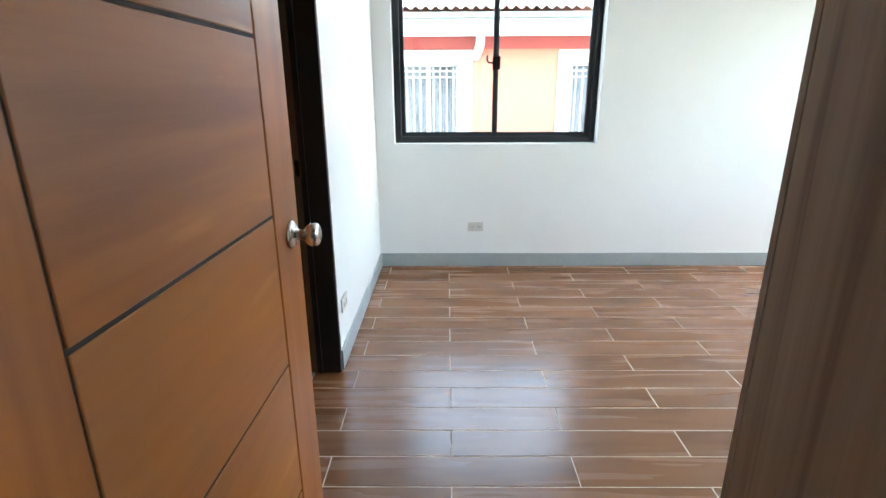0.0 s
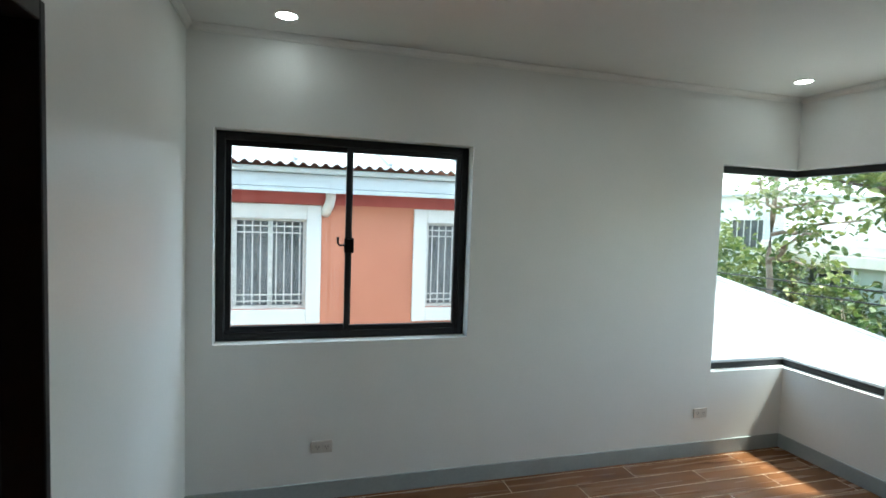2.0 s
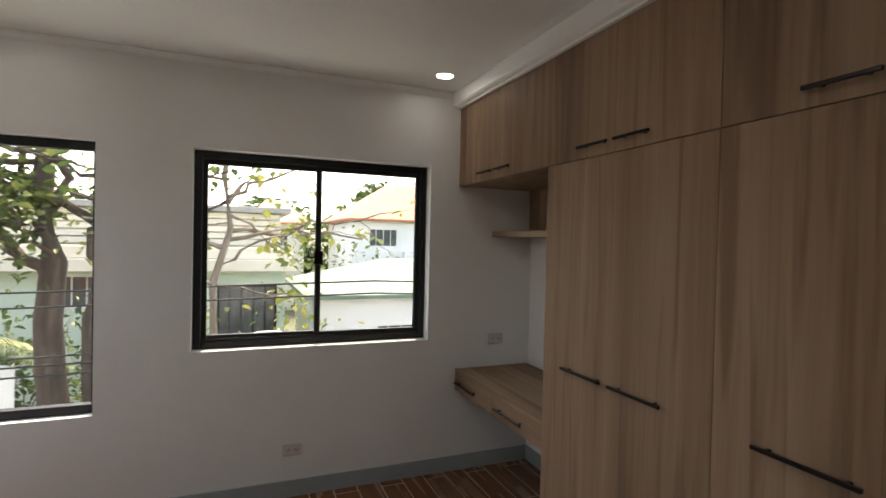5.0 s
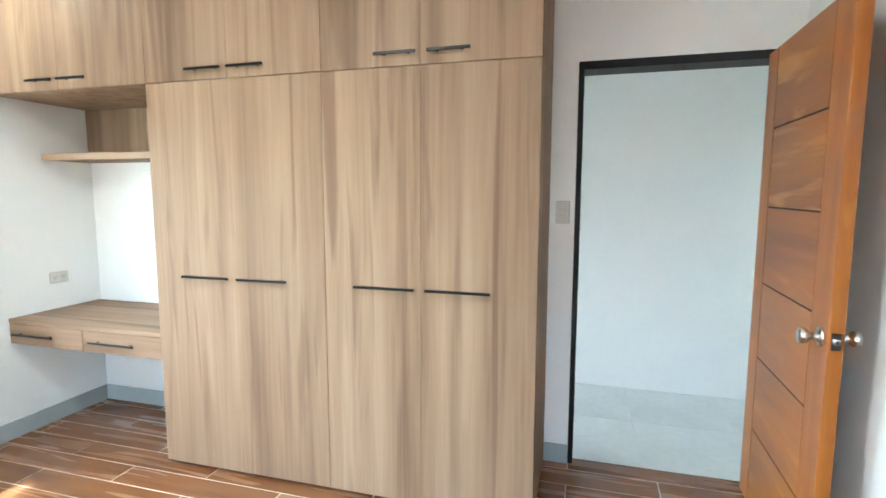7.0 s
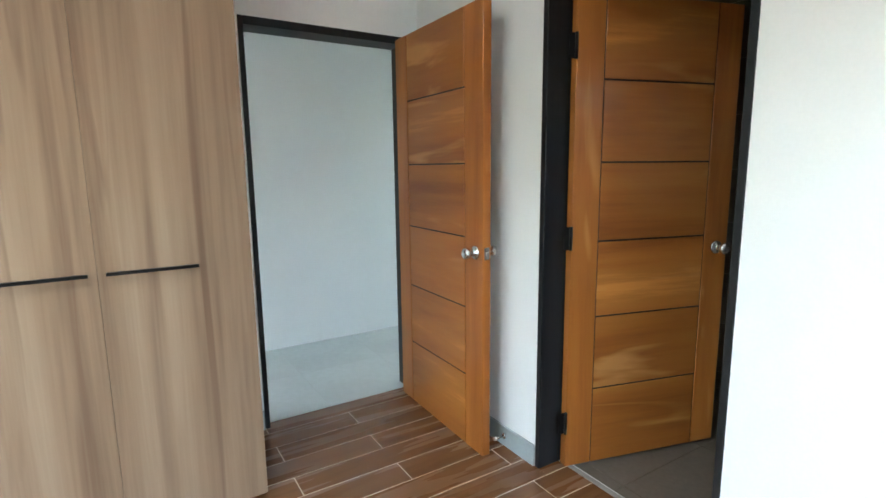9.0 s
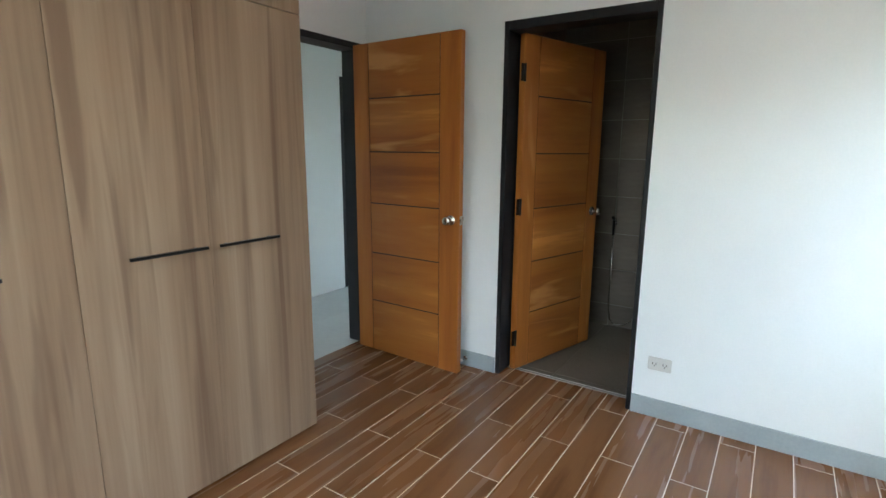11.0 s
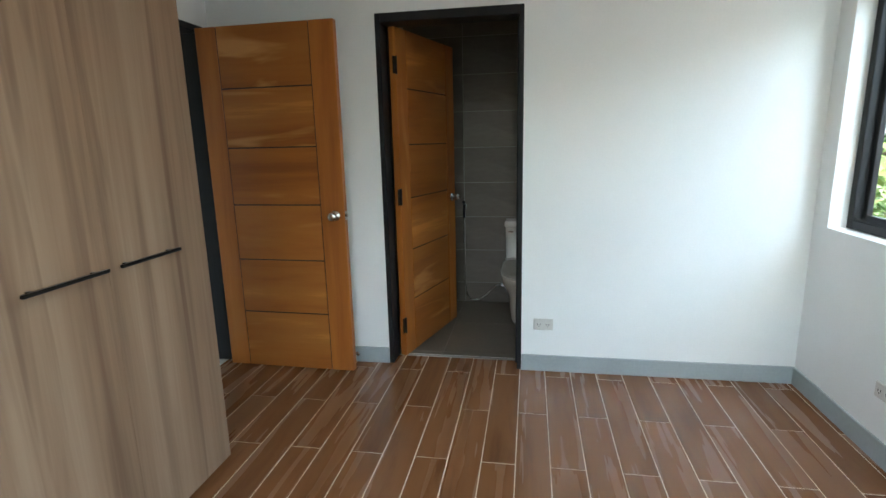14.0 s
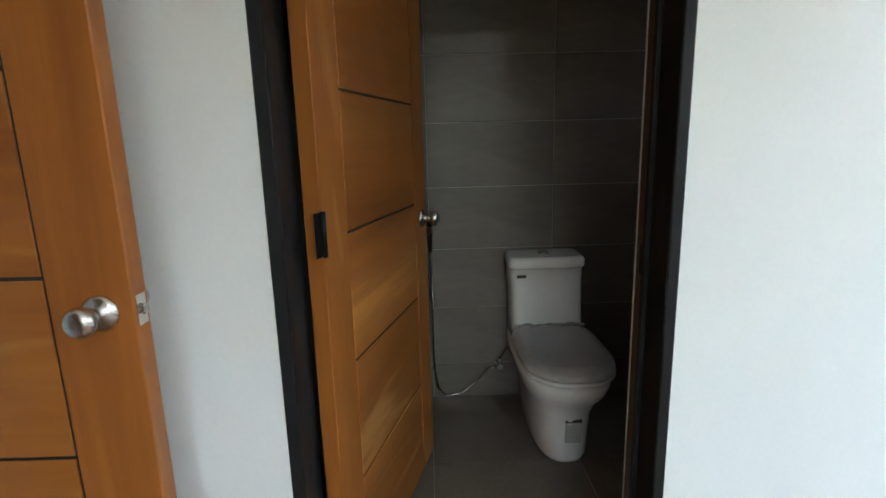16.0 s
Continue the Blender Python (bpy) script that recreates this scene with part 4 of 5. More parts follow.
for u0, u1, z0, z1 in PW:
    w = hp(pi_, "window", rect_frame(u0 - 0.16, u1 + 0.16, z0 - 0.16, z1 + 0.15, 0.16, -0.035, -0.0005, lambda u, d, z: (u, PY + d, z), 0.006), WHITE_EXT, pink, "broad white plaster window trim")
    hp(pi_, "window_frame", rect_frame(u0, u1, z0, z1, 0.035, 0.03, 0.09, lambda u, d, z: (u, PY + d, z)), GRILLE, w, "weathered white steel frame")
    third = (u1 - u0) / 3
    for k in (1, 2):
        hp(pi_, "mullion", bx((u0 + third * k - 0.022, PY + 0.028, z0 + 0.036), (u0 + third * k + 0.022, PY + 0.088, z1 - 0.036)), GRILLE, w)
    hp(pi_, "pane", bx((u0 + 0.036, PY + 0.10, z0 + 0.036), (u1 - 0.036, PY + 0.106, z1 - 0.036)), CURTAINED, w)
    hp(pi_, "curtain", bx((u0, PY + 0.107, z0), (u1, PY + 0.15, z1)), CONCRETE, w)
    bars = []
    x = u0 + 0.075
    while x < u1 - 0.04:
        bars.append(bx((x - 0.006, PY + 0.01, z0 + 0.04), (x + 0.006, PY + 0.022, z1 - 0.04)))
        x += 0.082
    for z in (z0 + 0.09, z0 + 0.16, z1 - 0.09, z1 - 0.16):
        bars.append(bx((u0 + 0.01, PY + 0.0095, z - 0.007), (u1 - 0.01, PY + 0.0225, z + 0.007)))
    hp(pi_, "grille", merge(*bars), GRILLE, w, "white painted steel window grille")

# white neighbouring gable wall whose top runs down towards the street
gw = bmesh.new()
gy0, gy1 = 5.7, 5.9
vs = [gw.verts.new((x, y, z)) for y in (gy0, gy1) for x, z in ((3.0, GZ), (11.2, GZ), (11.2, -0.64), (3.0, 1.78))]
for f in ((0, 1, 2, 3), (4, 5, 6, 7), (0, 1, 5, 4), (1, 2, 6, 5), (2, 3, 7, 6), (3, 0, 4, 7)):
    gw.faces.new([vs[i] for i in f])
bmesh.ops.recalc_face_normals(gw, faces=gw.faces)
gable = thing("boundary_wall", "bright white rendered wall with a sloping top", "wall", (7, 5.8, GZ))
gi = Matrix.Translation((-7, -5.8, -GZ))
hp(gi, "wall", gw, WHITE_EXT, gable)
cop = bmesh.new()
vs = [cop.verts.new((x, y, z)) for y in (5.66, 5.94) for x, z in ((2.95, 1.78), (11.25, -0.655), (11.25, -0.62), (2.95, 1.83))]
for f in ((0, 1, 2, 3), (4, 5, 6, 7), (0, 1, 5, 4), (1, 2, 6, 5), (2, 3, 7, 6), (3, 0, 4, 7)):
    cop.faces.new([vs[i] for i in f])
bmesh.ops.recalc_face_normals(cop, faces=cop.faces)
hp(gi, "coping", cop, FASCIA, gable, "thin grey coping")


def hip_roof(x0, x1, y0, y1, z0, z1, over=0.4, ridge=0.35):
    bm = bmesh.new()
    a = [bm.verts.new(p) for p in ((x0 - over, y0 - over, z0), (x1 + over, y0 - over, z0), (x1 + over, y1 + over, z0), (x0 - over, y1 + over, z0))]
    b = [bm.verts.new((v.co.x, v.co.y, z0 - 0.12)) for v in a]
    cx = (x0 + x1) / 2
    L = (y1 - y0) * ridge / 2
    r = [bm.verts.new((cx, (y0 + y1) / 2 - L, z1)), bm.verts.new((cx, (y0 + y1) / 2 + L, z1))]
    bm.faces.new((a[0], a[1], r[0])), bm.faces.new((a[1], a[2], r[1], r[0])), bm.faces.new((a[2], a[3], r[1])), bm.faces.new((a[3], a[0], r[0], r[1]))
    for i in range(4):
        bm.faces.new((a[i], a[(i + 1) % 4], b[(i + 1) % 4], b[i]))
    bm.faces.new(b)
    bmesh.ops.recalc_face_normals(bm, faces=bm.faces)
    return bm


def house(label, x0, x1, y0, y1, top, wall, windows, roof=None, roof_top=0, roof_mat=None, extra=()):
    """A far house that faces -x: walls with openings, windows with frames, a hip roof."""
    h = thing("house", label, "house", ((x0 + x1) / 2, (y0 + y1) / 2, GZ))
    inv = Matrix.Translation((-(x0 + x1) / 2, -(y0 + y1) / 2, -GZ))
    hp(inv, "wall", wall_mesh('y', x0, 0.25, y0, y1, GZ, top, [w[:4] for w in windows]), wall, h)
    hp(inv, "wall", bx((x0 + 0.25, y0, GZ), (x1, y0 + 0.25, top)), wall, h)
    hp(inv, "wall", bx((x0 + 0.25, y1 - 0.25, GZ), (x1, y1, top)), wall, h)
    hp(inv, "slab", bx((x0 + 0.26, y0 + 0.26, top - 0.2), (x1, y1 - 0.26, top - 0.02)), wall, h)
    for w in windows:
        u0, u1, z0, z1 = w[:4]
        win = hp(inv, "window", rect_frame(u0, u1, z0, z1, 0.07, -0.03, 0.06, lambda u, d, z: (x0 + d, u, z)), WHITE_EXT if len(w) < 5 else BLACK, h)
        hp(inv, "pane", bx((x0 + 0.10, u0 + 0.01, z0 + 0.01), (x0 + 0.12, u1 - 0.01, z1 - 0.01)), DARK_GLASS, win)
        n = max(2, int((u1 - u0) / 0.35))
        bars = [bx((x0 + 0.0, u0 + (u1 - u0) * i / n - 0.018, z0 + 0.07), (x0 + 0.04, u0 + (u1 - u0) * i / n + 0.018, z1 - 0.07)) for i in range(1, n)]
        hp(inv, "grille", merge(*bars), GRILLE if len(w) < 5 else BLACK, win)
    if roof_mat:
        hp(inv, "roof", hip_roof(x0, x1, y0, y1, roof, roof_top), roof_mat, h)
    for n, a, b, m in extra:
        hp(inv, n, bx(a, b, 0.02), m, h)
    return h


# across the street: a mint and beige house with a garage, a low green-roofed one, a white one with an orange roof behind
siding = [("siding", (18.9, 1.0, 1.32 + 0.22 * k), (19.1, 11.5, 1.32 + 0.22 * k + 0.19), BEIGE) for k in range(5)]
# the garage's inner shade is a dark pane set behind black bars
house("mint green and beige two-storey house with a dark garage opening", 18.0, 26.0, 0.9, 16.0, 0.55, MINT,
      [(10.3, 12.1, -0.5, 0.5), (5.2, 7.0, -0.5, 0.45), (1.15, 2.9, GZ + 0.2, 0.12, 1), (13.0, 14.6, -0.5, 0.5)],
      extra=[("parapet", (17.4, 0.6, 0.56), (18.3, 16.3, 0.92), BEIGE), ("parapet", (17.6, 0.7, 0.93), (18.3, 16.2, 1.28), BEIGE),
             ("upper_storey", (19.1, 1.0, 0.57), (25.5, 11.5, 2.4), BEIGE), ("flat_roof", (18.6, 0.7, 2.41), (25.8, 11.8, 2.6), CONCRETE)] + siding)
house("low white house with a weathered green hip roof", 16.0, 22.0, -8.5, 0.15, -0.05, WHITE_EXT, [(-3.2, -1.6, -2.2, -0.95), (-6.2, -4.6, -2.2, -0.95)], -0.02, 0.95, ROOF_GREEN)
house("white two-storey house with an orange red roof", 29.0, 37.0, -13.0, -3.6, 2.75, WHITE_EXT, [(-6.2, -4.5, 1.2, 2.25), (-9.0, -7.3, 1.2, 2.25), (-11.6, -10.0, 1.2, 2.25)], 2.78, 5.2, ROOF_RED,
      [("air_conditioner", (28.5, -5.7, 0.55), (28.99, -5.0, 0.95), WHITE_EXT), ("air_conditioner", (28.5, -7.2, 0.55), (28.99, -6.5, 0.95), WHITE_EXT)])
house("pale far house with a red tiled roof", 36.0, 43.0, -1.8, 1.6, 2.6, BEIGE, [(-0.8, 0.6, 1.0, 2.0)], 2.62, 4.3, ROOF_RED)
house("pale grey far apartment house", 34.0, 42.0, 18.0, 30.0, 6.0, WHITE_EXT, [(19, 21, 1, 2.3), (23, 25, 1, 2.3), (19, 21, 3.6, 4.9), (23, 25, 3.6, 4.9), (27, 29, 1, 2.3), (27, 29, 3.6, 4.9)])
house("white far house with barred windows", 22.0, 30.0, 19.0, 27.0, 3.4, WHITE_EXT, [(20, 22, 0.6, 2.2), (23.5, 25.5, 0.6, 2.2)], 3.42, 4.6, ROOF_METAL)
# garden side seen past the coral house
structure("garden_roof", bx((-6.4, 4.6, -0.75), (-4.2, 7.4, -0.55), 0.03), WHITE_EXT, "flat white concrete roof")
structure("garden_roof_wall", bx((-6.3, 4.7, GZ), (-4.3, 7.3, -0.76)), WHITE_EXT)
fh = thing("house", "far dark timber house with a white balcony rail and grey roof", "house", (-24, 17.5, GZ))
fi = Matrix.Translation((24, -17.5, -GZ))
hp(fi, "wall", bx((-28, 12, GZ), (-21, 23, 1.2)), RAW_WOOD, fh)
hp(fi, "roof", bx((-29, 11, 1.3), (-19.5, 24, 1.75), 0.1), ROOF_METAL, fh)
for k in range(4):
    hp(fi, "window", bx((-20.99, 13 + 2.3 * k, -0.8), (-20.9, 14.4 + 2.3 * k, 0.4)), WHITE_EXT, fh)
hp(fi, "balcony", bx((-21, 12, -1.9), (-19.6, 23, -1.75)), WHITE_EXT, fh)
for k in range(12):
    hp(fi, "baluster", bx((-19.7, 12.2 + 0.95 * k, -1.74), (-19.62, 12.28 + 0.95 * k, -0.95)), WHITE_EXT, fh)
house_teal = thing("house", "far house with a teal metal roof", "house", (-34, 12, GZ))
ti = Matrix.Translation((34, -12, -GZ))
hp(ti, "wall", bx((-38, 8, GZ), (-31, 17, 1.6)), WHITE_EXT, house_teal)
hp(ti, "roof", hip_roof(-38, -31, 8, 17, 1.61, 3.4), mottled("teal_roof", (0.16, 0.33, 0.33), (0.26, 0.45, 0.44), 0.6, 1, 10, 0.1), house_teal)


# ---- trees ----
def leaf_sheet(points, size, rnd):
    """Many small pointed leaves, each a folded blade of four corners with its own turn."""
    verts, faces = [], []
    for p in points:
        s = size * rnd.uniform(0.6, 1.25)
        e = Euler((rnd.uniform(-1.0, 1.0), rnd.uniform(-0.9, 0.9), rnd.uniform(0, 6.28)))
        w = s * rnd.uniform(0.26, 0.38)
        base = len(verts)
        for q in ((0, 0, 0), (s * 0.28, w * 0.8, s * 0.07), (s * 0.62, w, s * 0.04), (s, 0, -s * 0.24), (s * 0.62, -w, s * 0.04), (s * 0.28, -w * 0.8, s * 0.07)):
            v = Vector(q)
            v.rotate(e)
            verts.append((p[0] + v.x, p[1] + v.y, p[2] + v.z))
        faces += [(base, base + 1, base + 2, base + 3), (base, base + 3, base + 4, base + 5)]
    me = bpy.data.meshes.new("leaves")
    me.from_pydata(verts, [], faces)
    return me


def bend(a, b, rnd, n=6, wobble=0.12, sag=0.0):
    a, b = Vector(a), Vector(b)
    L = (b - a).length
    out = []
    for i in range(n + 1):
        f = i / n
        p = a.lerp(b, f)
        k = math.sin(math.pi * f) * wobble * L
        out.append(p + Vector((rnd.uniform(-k, k), rnd.uniform(-k, k), rnd.uniform(-k, k) * 0.6 - sag * L * f * f)))
    return out


def tree(label, base, top, r0, limbs, seed, leaf, leaf_size, per_twig, material=BARK, spread=0.45, twigs=5):
    """A trunk from base to top; limbs as (share of the trunk's height, reach x, reach y, rise, thickness); leaves hang on twigs at the limbs' outer halves."""
    rnd = random.Random(seed)
    t = thing("tree", label, "tree", base)
    inv = Matrix.Translation((-base[0], -base[1], -base[2]))
    trunk_pts = bend(base, top, rnd, 8, 0.018)
    hp(inv, "trunk", tube(trunk_pts, r0, 12, r0 * 0.45), material, t)
    pts = []
    for share, dx, dy, dz, r in limbs:
        f = share * 8
        i = min(7, int(f))
        a = trunk_pts[i].lerp(trunk_pts[i + 1], f - i)
        b = a + Vector((dx, dy, dz))
        lp = bend(a, b, rnd, 7, 0.10)
        limb = hp(inv, "limb", tube(lp, r, 8, r * 0.35), material, t)
        tw = []
        for k in range(twigs):
            j = rnd.randint(3, 7)
            s = lp[j]
            L = (b - a).length * rnd.uniform(0.18, 0.4)
            d = Vector((rnd.gauss(0, 1), rnd.gauss(0, 1), rnd.gauss(0.1, 0.5))).normalized() * L
            tp = bend(s, s + d, rnd, 4, 0.12, 0.12)
            tw.append(tube(tp, r * 0.28, 5, r * 0.12))
            for q in range(per_twig):
                c = tp[rnd.randint(1, 4)]
                pts.append((c.x + rnd.gauss(0, spread * 0.4), c.y + rnd.gauss(0, spread * 0.4), c.z + rnd.gauss(-0.05, spread * 0.3)))
        hp(inv, "twigs", merge(*tw), material, limb)
    me = leaf_sheet(pts, leaf_size, rnd)
    me.transform(inv)
    me.materials.append(leaf)
    crown = new("crown", me)
    crown.parent = t
    return t


tree("broad-leaved street tree with a thick dark forked trunk and sparse crown", (12.0, 4.68, GZ), (12.0, 4.40, 5.5), 0.30,
     [(0.47, 0.0, 1.0, 2.4, 0.15), (0.45, -0.1, -2.3, 1.9, 0.12), (0.53, 0.0, 0.8, 1.3, 0.05), (0.58, 0.5, -1.6, 1.4, 0.07), (0.62, -0.7, -1.8, 0.5, 0.05), (0.68, -0.8, -2.0, 0.2, 0.05),
      (0.40, -0.4, -1.5, -0.2, 0.05), (0.66, -0.6, 1.2, 0.4, 0.05)], 3, LEAF, 0.19, 4, spread=0.55, twigs=6, material=BARK_DARK)
tree("broad-leaved street tree with a dark trunk and drooping branches", (12.1, 5.33, GZ), (12.1, 5.72, 5.5), 0.28,
     [(0.46, -0.1, 1.6, 1.5, 0.13), (0.49, 0.1, 0.5, 2.6, 0.12), (0.5, -1.0, 0.5, 1.2, 0.06), (0.6, -1.5, 2.6, 0.6, 0.07), (0.66, -1.8, 1.6, 0.1, 0.06), (0.70, -1.4, 2.4, 0.0, 0.06),
      (0.76, -1.6, 2.0, 0.0, 0.06), (0.55, -0.9, 1.7, 0.5, 0.05), (0.62, -1.0, 0.2, 0.2, 0.05), (0.72, -1.6, 3.0, 0.2, 0.05)], 4, LEAF, 0.20, 22, spread=0.5, twigs=6, material=BARK_DARK)
tree("slender street tree with a pale leaning trunk and thin branches", (11.5, 3.0, GZ), (11.5, 2.36, 4.8), 0.095,
     [(0.58, -0.3, 2.2, 0.5, 0.055), (0.62, 0.2, -2.6, -0.1, 0.05), (0.7, -0.5, -1.8, 0.9, 0.04), (0.5, -0.8, 1.4, 0.2, 0.045), (0.74, -0.4, 1.6, 0.1, 0.04), (0.66, 0.3, -1.2, -0.8, 0.03), (0.54, 0.1, -1.7, 0.9, 0.035), (0.6, -0.2, -2.9, 0.6, 0.045), (0.64, -0.3, 1.7, -0.4, 0.03), (0.5, 0.1, -1.5, -0.3, 0.03)],
     8, LEAF_YELLOW, 0.20, 4, spread=0.35, twigs=6)
tree("leafy tree reaching over the white wall", (12.5, 11.4, GZ), (12.2, 11.0, 3.6), 0.11,
     [(0.6, -0.6, -1.4, 0.8, 0.07), (0.7, 0.6, -1.8, 0.4, 0.06), (0.75, -1.2, -0.6, 0.9, 0.06), (0.8, 0.2, -1.6, 0.1, 0.05), (0.62, 1.0, -0.8, -0.2, 0.05), (0.85, -0.8, -1.5, 0.5, 0.05)],
     21, LEAF, 0.20, 15, spread=0.5)
tree("bushy garden tree with yellow-green leaves", (-9.5, 7.6, GZ), (-9.3, 7.8, 0.5), 0.14,
     [(0.4, 1.2, 0.8, 0.8, 0.06), (0.5, -1.0, 1.4, 0.7, 0.06), (0.6, 0.6, -1.4, 0.6, 0.06), (0.7, 1.1, 1.4, 0.4, 0.05), (0.8, -0.9, -0.9, 0.5, 0.05), (0.85, 0.9, -0.2, 0.6, 0.05)],
     33, LEAF_MID, 0.24, 60, spread=0.95, twigs=7)
tree("dense garden tree with dark green leaves", (-12.0, 10.2, GZ), (-12.0, 10.0, 0.9), 0.16,
     [(0.4, 1.4, 1.0, 0.6, 0.06), (0.5, -1.0, 1.6, 0.7, 0.06), (0.6, 0.8, -1.7, 0.6, 0.06), (0.7, 1.4, 1.2, 0.4, 0.05), (0.8, -0.9, -1.2, 0.5, 0.05)],
     41, LEAF_MID, 0.26, 65, spread=1.0, twigs=7)


def shrub(label, at, size, seed, leaf, count):
    rnd = random.Random(seed)
    s = thing("shrub", label, "shrub", at, 0, "street shrubs")
    stems, pts = [], []
    for i in range(9):
        a = rnd.uniform(0, 6.28)
        r = size * rnd.uniform(0.2, 0.55)
        tip = Vector((r * math.cos(a), r * math.sin(a), size * rnd.uniform(0.9, 1.5)))
        tp = bend((0, 0, 0), tip, rnd, 4, 0.08)
        stems.append(tube(tp, 0.025, 5, 0.008))
        for k in range(count // 9):
            c = tp[rnd.randint(1, 4)]
            pts.append((c.x + rnd.gauss(0, size * 0.2), c.y + rnd.gauss(0, size * 0.2), c.z + rnd.gauss(0, size * 0.18)))
    part("stems", merge(*stems), BARK, s)
    me = leaf_sheet(pts, 0.2, rnd)
    me.materials.append(leaf)
    lv = new("leaves", me)
    lv.parent = s


for k, (x, y, sz, lf) in enumerate(((14.6, 3.6, 1.9, LEAF_YELLOW), (14.9, 5.0, 1.7, LEAF), (14.6, 0.75, 1.8, LEAF_YELLOW), (15.0, 6.8, 2.0, LEAF_DARK),
                                    (14.8, 8.6, 2.0, LEAF), (15.2, 10.6, 1.9, LEAF_DARK), (24.5, -3.4, 3.0, LEAF_DARK), (25.0, -1.2, 3.2, LEAF), (14.7, 2.0, 1.4, LEAF_DARK))):
    shrub("leafy yellow-green street shrub" if lf is LEAF_YELLOW else "leafy green street shrub", (x, y, GZ), sz, 50 + k, lf, 420)


def palm(at, h, seed, size=1.4):
    rnd = random.Random(seed)
    p = thing("palm", "palm with arching feathered fronds", "palm", at)
    part("trunk", tube(bend((0, 0, 0), (0.1, 0.05, h), rnd, 5, 0.02), 0.11, 10, 0.08), BARK, p)
    for k in range(11):
        a = 2 * math.pi * k / 11 + rnd.uniform(-0.2, 0.2)
        u = Vector((math.cos(a), math.sin(a), 0))
        lift = rnd.uniform(0.4, 1.0)
        spine = [Vector((0.1, 0.05, h)) + u * size * f + Vector((0, 0, size * (lift * f - (lift + 0.5) * f * f))) for f in (0, 0.2, 0.4, 0.6, 0.8, 1.0)]
        verts, faces = [], []
        side = Vector((-u.y, u.x, 0))
        for i in range(22):
            f = 0.12 + 0.88 * i / 22
            j = min(4, int(f * 5))
            c = spine[j].lerp(spine[j + 1], f * 5 - j)
            L = size * 0.36 * math.sin(math.pi * min(0.97, f * 0.9 + 0.1))
            for s in (1, -1):
                b = len(verts)
                tip = c + side * s * L + u * L * 0.5 - Vector((0, 0, L * 0.45))
                verts += [tuple(c - u * 0.02), tuple(c + u * 0.025), tuple(tip)]
                faces.append((b, b + 1, b + 2))
        me = bpy.data.meshes.new("frond")
        me.from_pydata(verts, [], faces)
        me.materials.append(LEAF if k % 3 else LEAF_YELLOW)
        fr = new("frond", me)
        fr.parent = p


palm((13.6, 7.2, GZ), 2.4, 5, 1.5)
palm((-8.2, 6.2, GZ), 3.4, 6, 1.5)
palm((21.0, -2.6, GZ), 3.2, 9, 2.0)

def woods(name, label, spots, seed, leaf, size):
    """A far belt of treetops: clumps of leaf blades at uneven heights."""
    rnd = random.Random(seed)
    pts = []
    for x, y, w, h in spots:
        for i in range(1400):
            u, v = rnd.gauss(0, 0.42), rnd.gauss(0, 0.42)
            top = h * (1 - 0.5 * (u * u + v * v)) * rnd.uniform(0.25, 1.0)
            pts.append((x + w * u + rnd.gauss(0, 0.3), y + w * v + rnd.gauss(0, 0.3), GZ + max(0.1, top)))
    me = leaf_sheet(pts, size, rnd)
    me.materials.append(leaf)
    tagged(new(name, me), label, "trees", kind="stuff")


woods("far_trees", "belt of leafy treetops behind the houses", [(46, 10 * k - 30, 6, 7.5 + (k * 37 % 5) * 0.6) for k in range(9)], 71, LEAF_DARK, 0.9)
woods("garden_trees", "leafy garden greenery behind the coral house", [(-16, 12, 4, 4.2), (-18, 16, 5, 4.6), (-14, 7.5, 3, 3.4), (-30, 26, 7, 7.0), (-42, 20, 8, 8.0), (-50, 32, 8, 9.0)], 72, LEAF_MID, 0.5)
woods("street_greenery", "green planting along the far side of the street", [(16.6, 12.5, 1.6, 3.6), (16.8, 15, 1.8, 4.4), (17.0, 18, 2.2, 5.6), (19, 21, 2.5, 6.0)], 73, LEAF, 0.3)

# wooded ridge on the horizon
# the distance haze is mixed into this blue-green colour
RIDGE = mottled("hazy_wooded_slope", (0.06, 0.09, 0.085), (0.09, 0.125, 0.115), 0.9, 0.05, 1.0, 0.2)
bm = bmesh.new()
prev = None
for i in range(61):
    y = -150.0 + 12.0 * i
    h = 38.0 + 9.0 * math.sin(i * 0.23) + 4.0 * math.sin(i * 0.71 + 1.0) + 1.5 * math.sin(i * 1.9)
    col = [bm.verts.new(p) for p in ((-290, y, GZ), (-330, y, GZ + h * 0.6), (-380, y, GZ + h), (-460, y, GZ))]
    if prev:
        for a in range(3):
            bm.faces.new((prev[a], prev[a + 1], col[a + 1], col[a]))
    prev = col
structure("backdrop", bm, RIDGE, "hazy wooded ridge in the distance")

# street cables between poles out of sight
cab = []
for x, z in ((10.2, 0.85), (10.2, 0.62), (10.3, -0.15), (10.3, -0.28), (10.25, -0.42)):
    cab.append((x, z))
for x, z in cab:
    pts = [(x, -30 + 3.0 * i, z - 0.25 * math.sin(math.pi * ((i % 10) / 10))) for i in range(26)]
    solo("street_cable", tube(pts, 0.016, 6), WIRE, "black overhead street cable", "cable", "street cables")
for y in (-30.0, 0.0 - 30 + 60):
    pl = thing("utility_pole", "grey concrete utility pole", "pole", (10.25, y, GZ))
    part("shaft", tube([(0, 0, 0), (0, 0, 5.6)], 0.14, 12, 0.1), CONCRETE, pl)
    part("cross_arm", bx((-0.15, -0.06, 3.9), (0.15, 0.06, 4.1)), CONCRETE, pl)
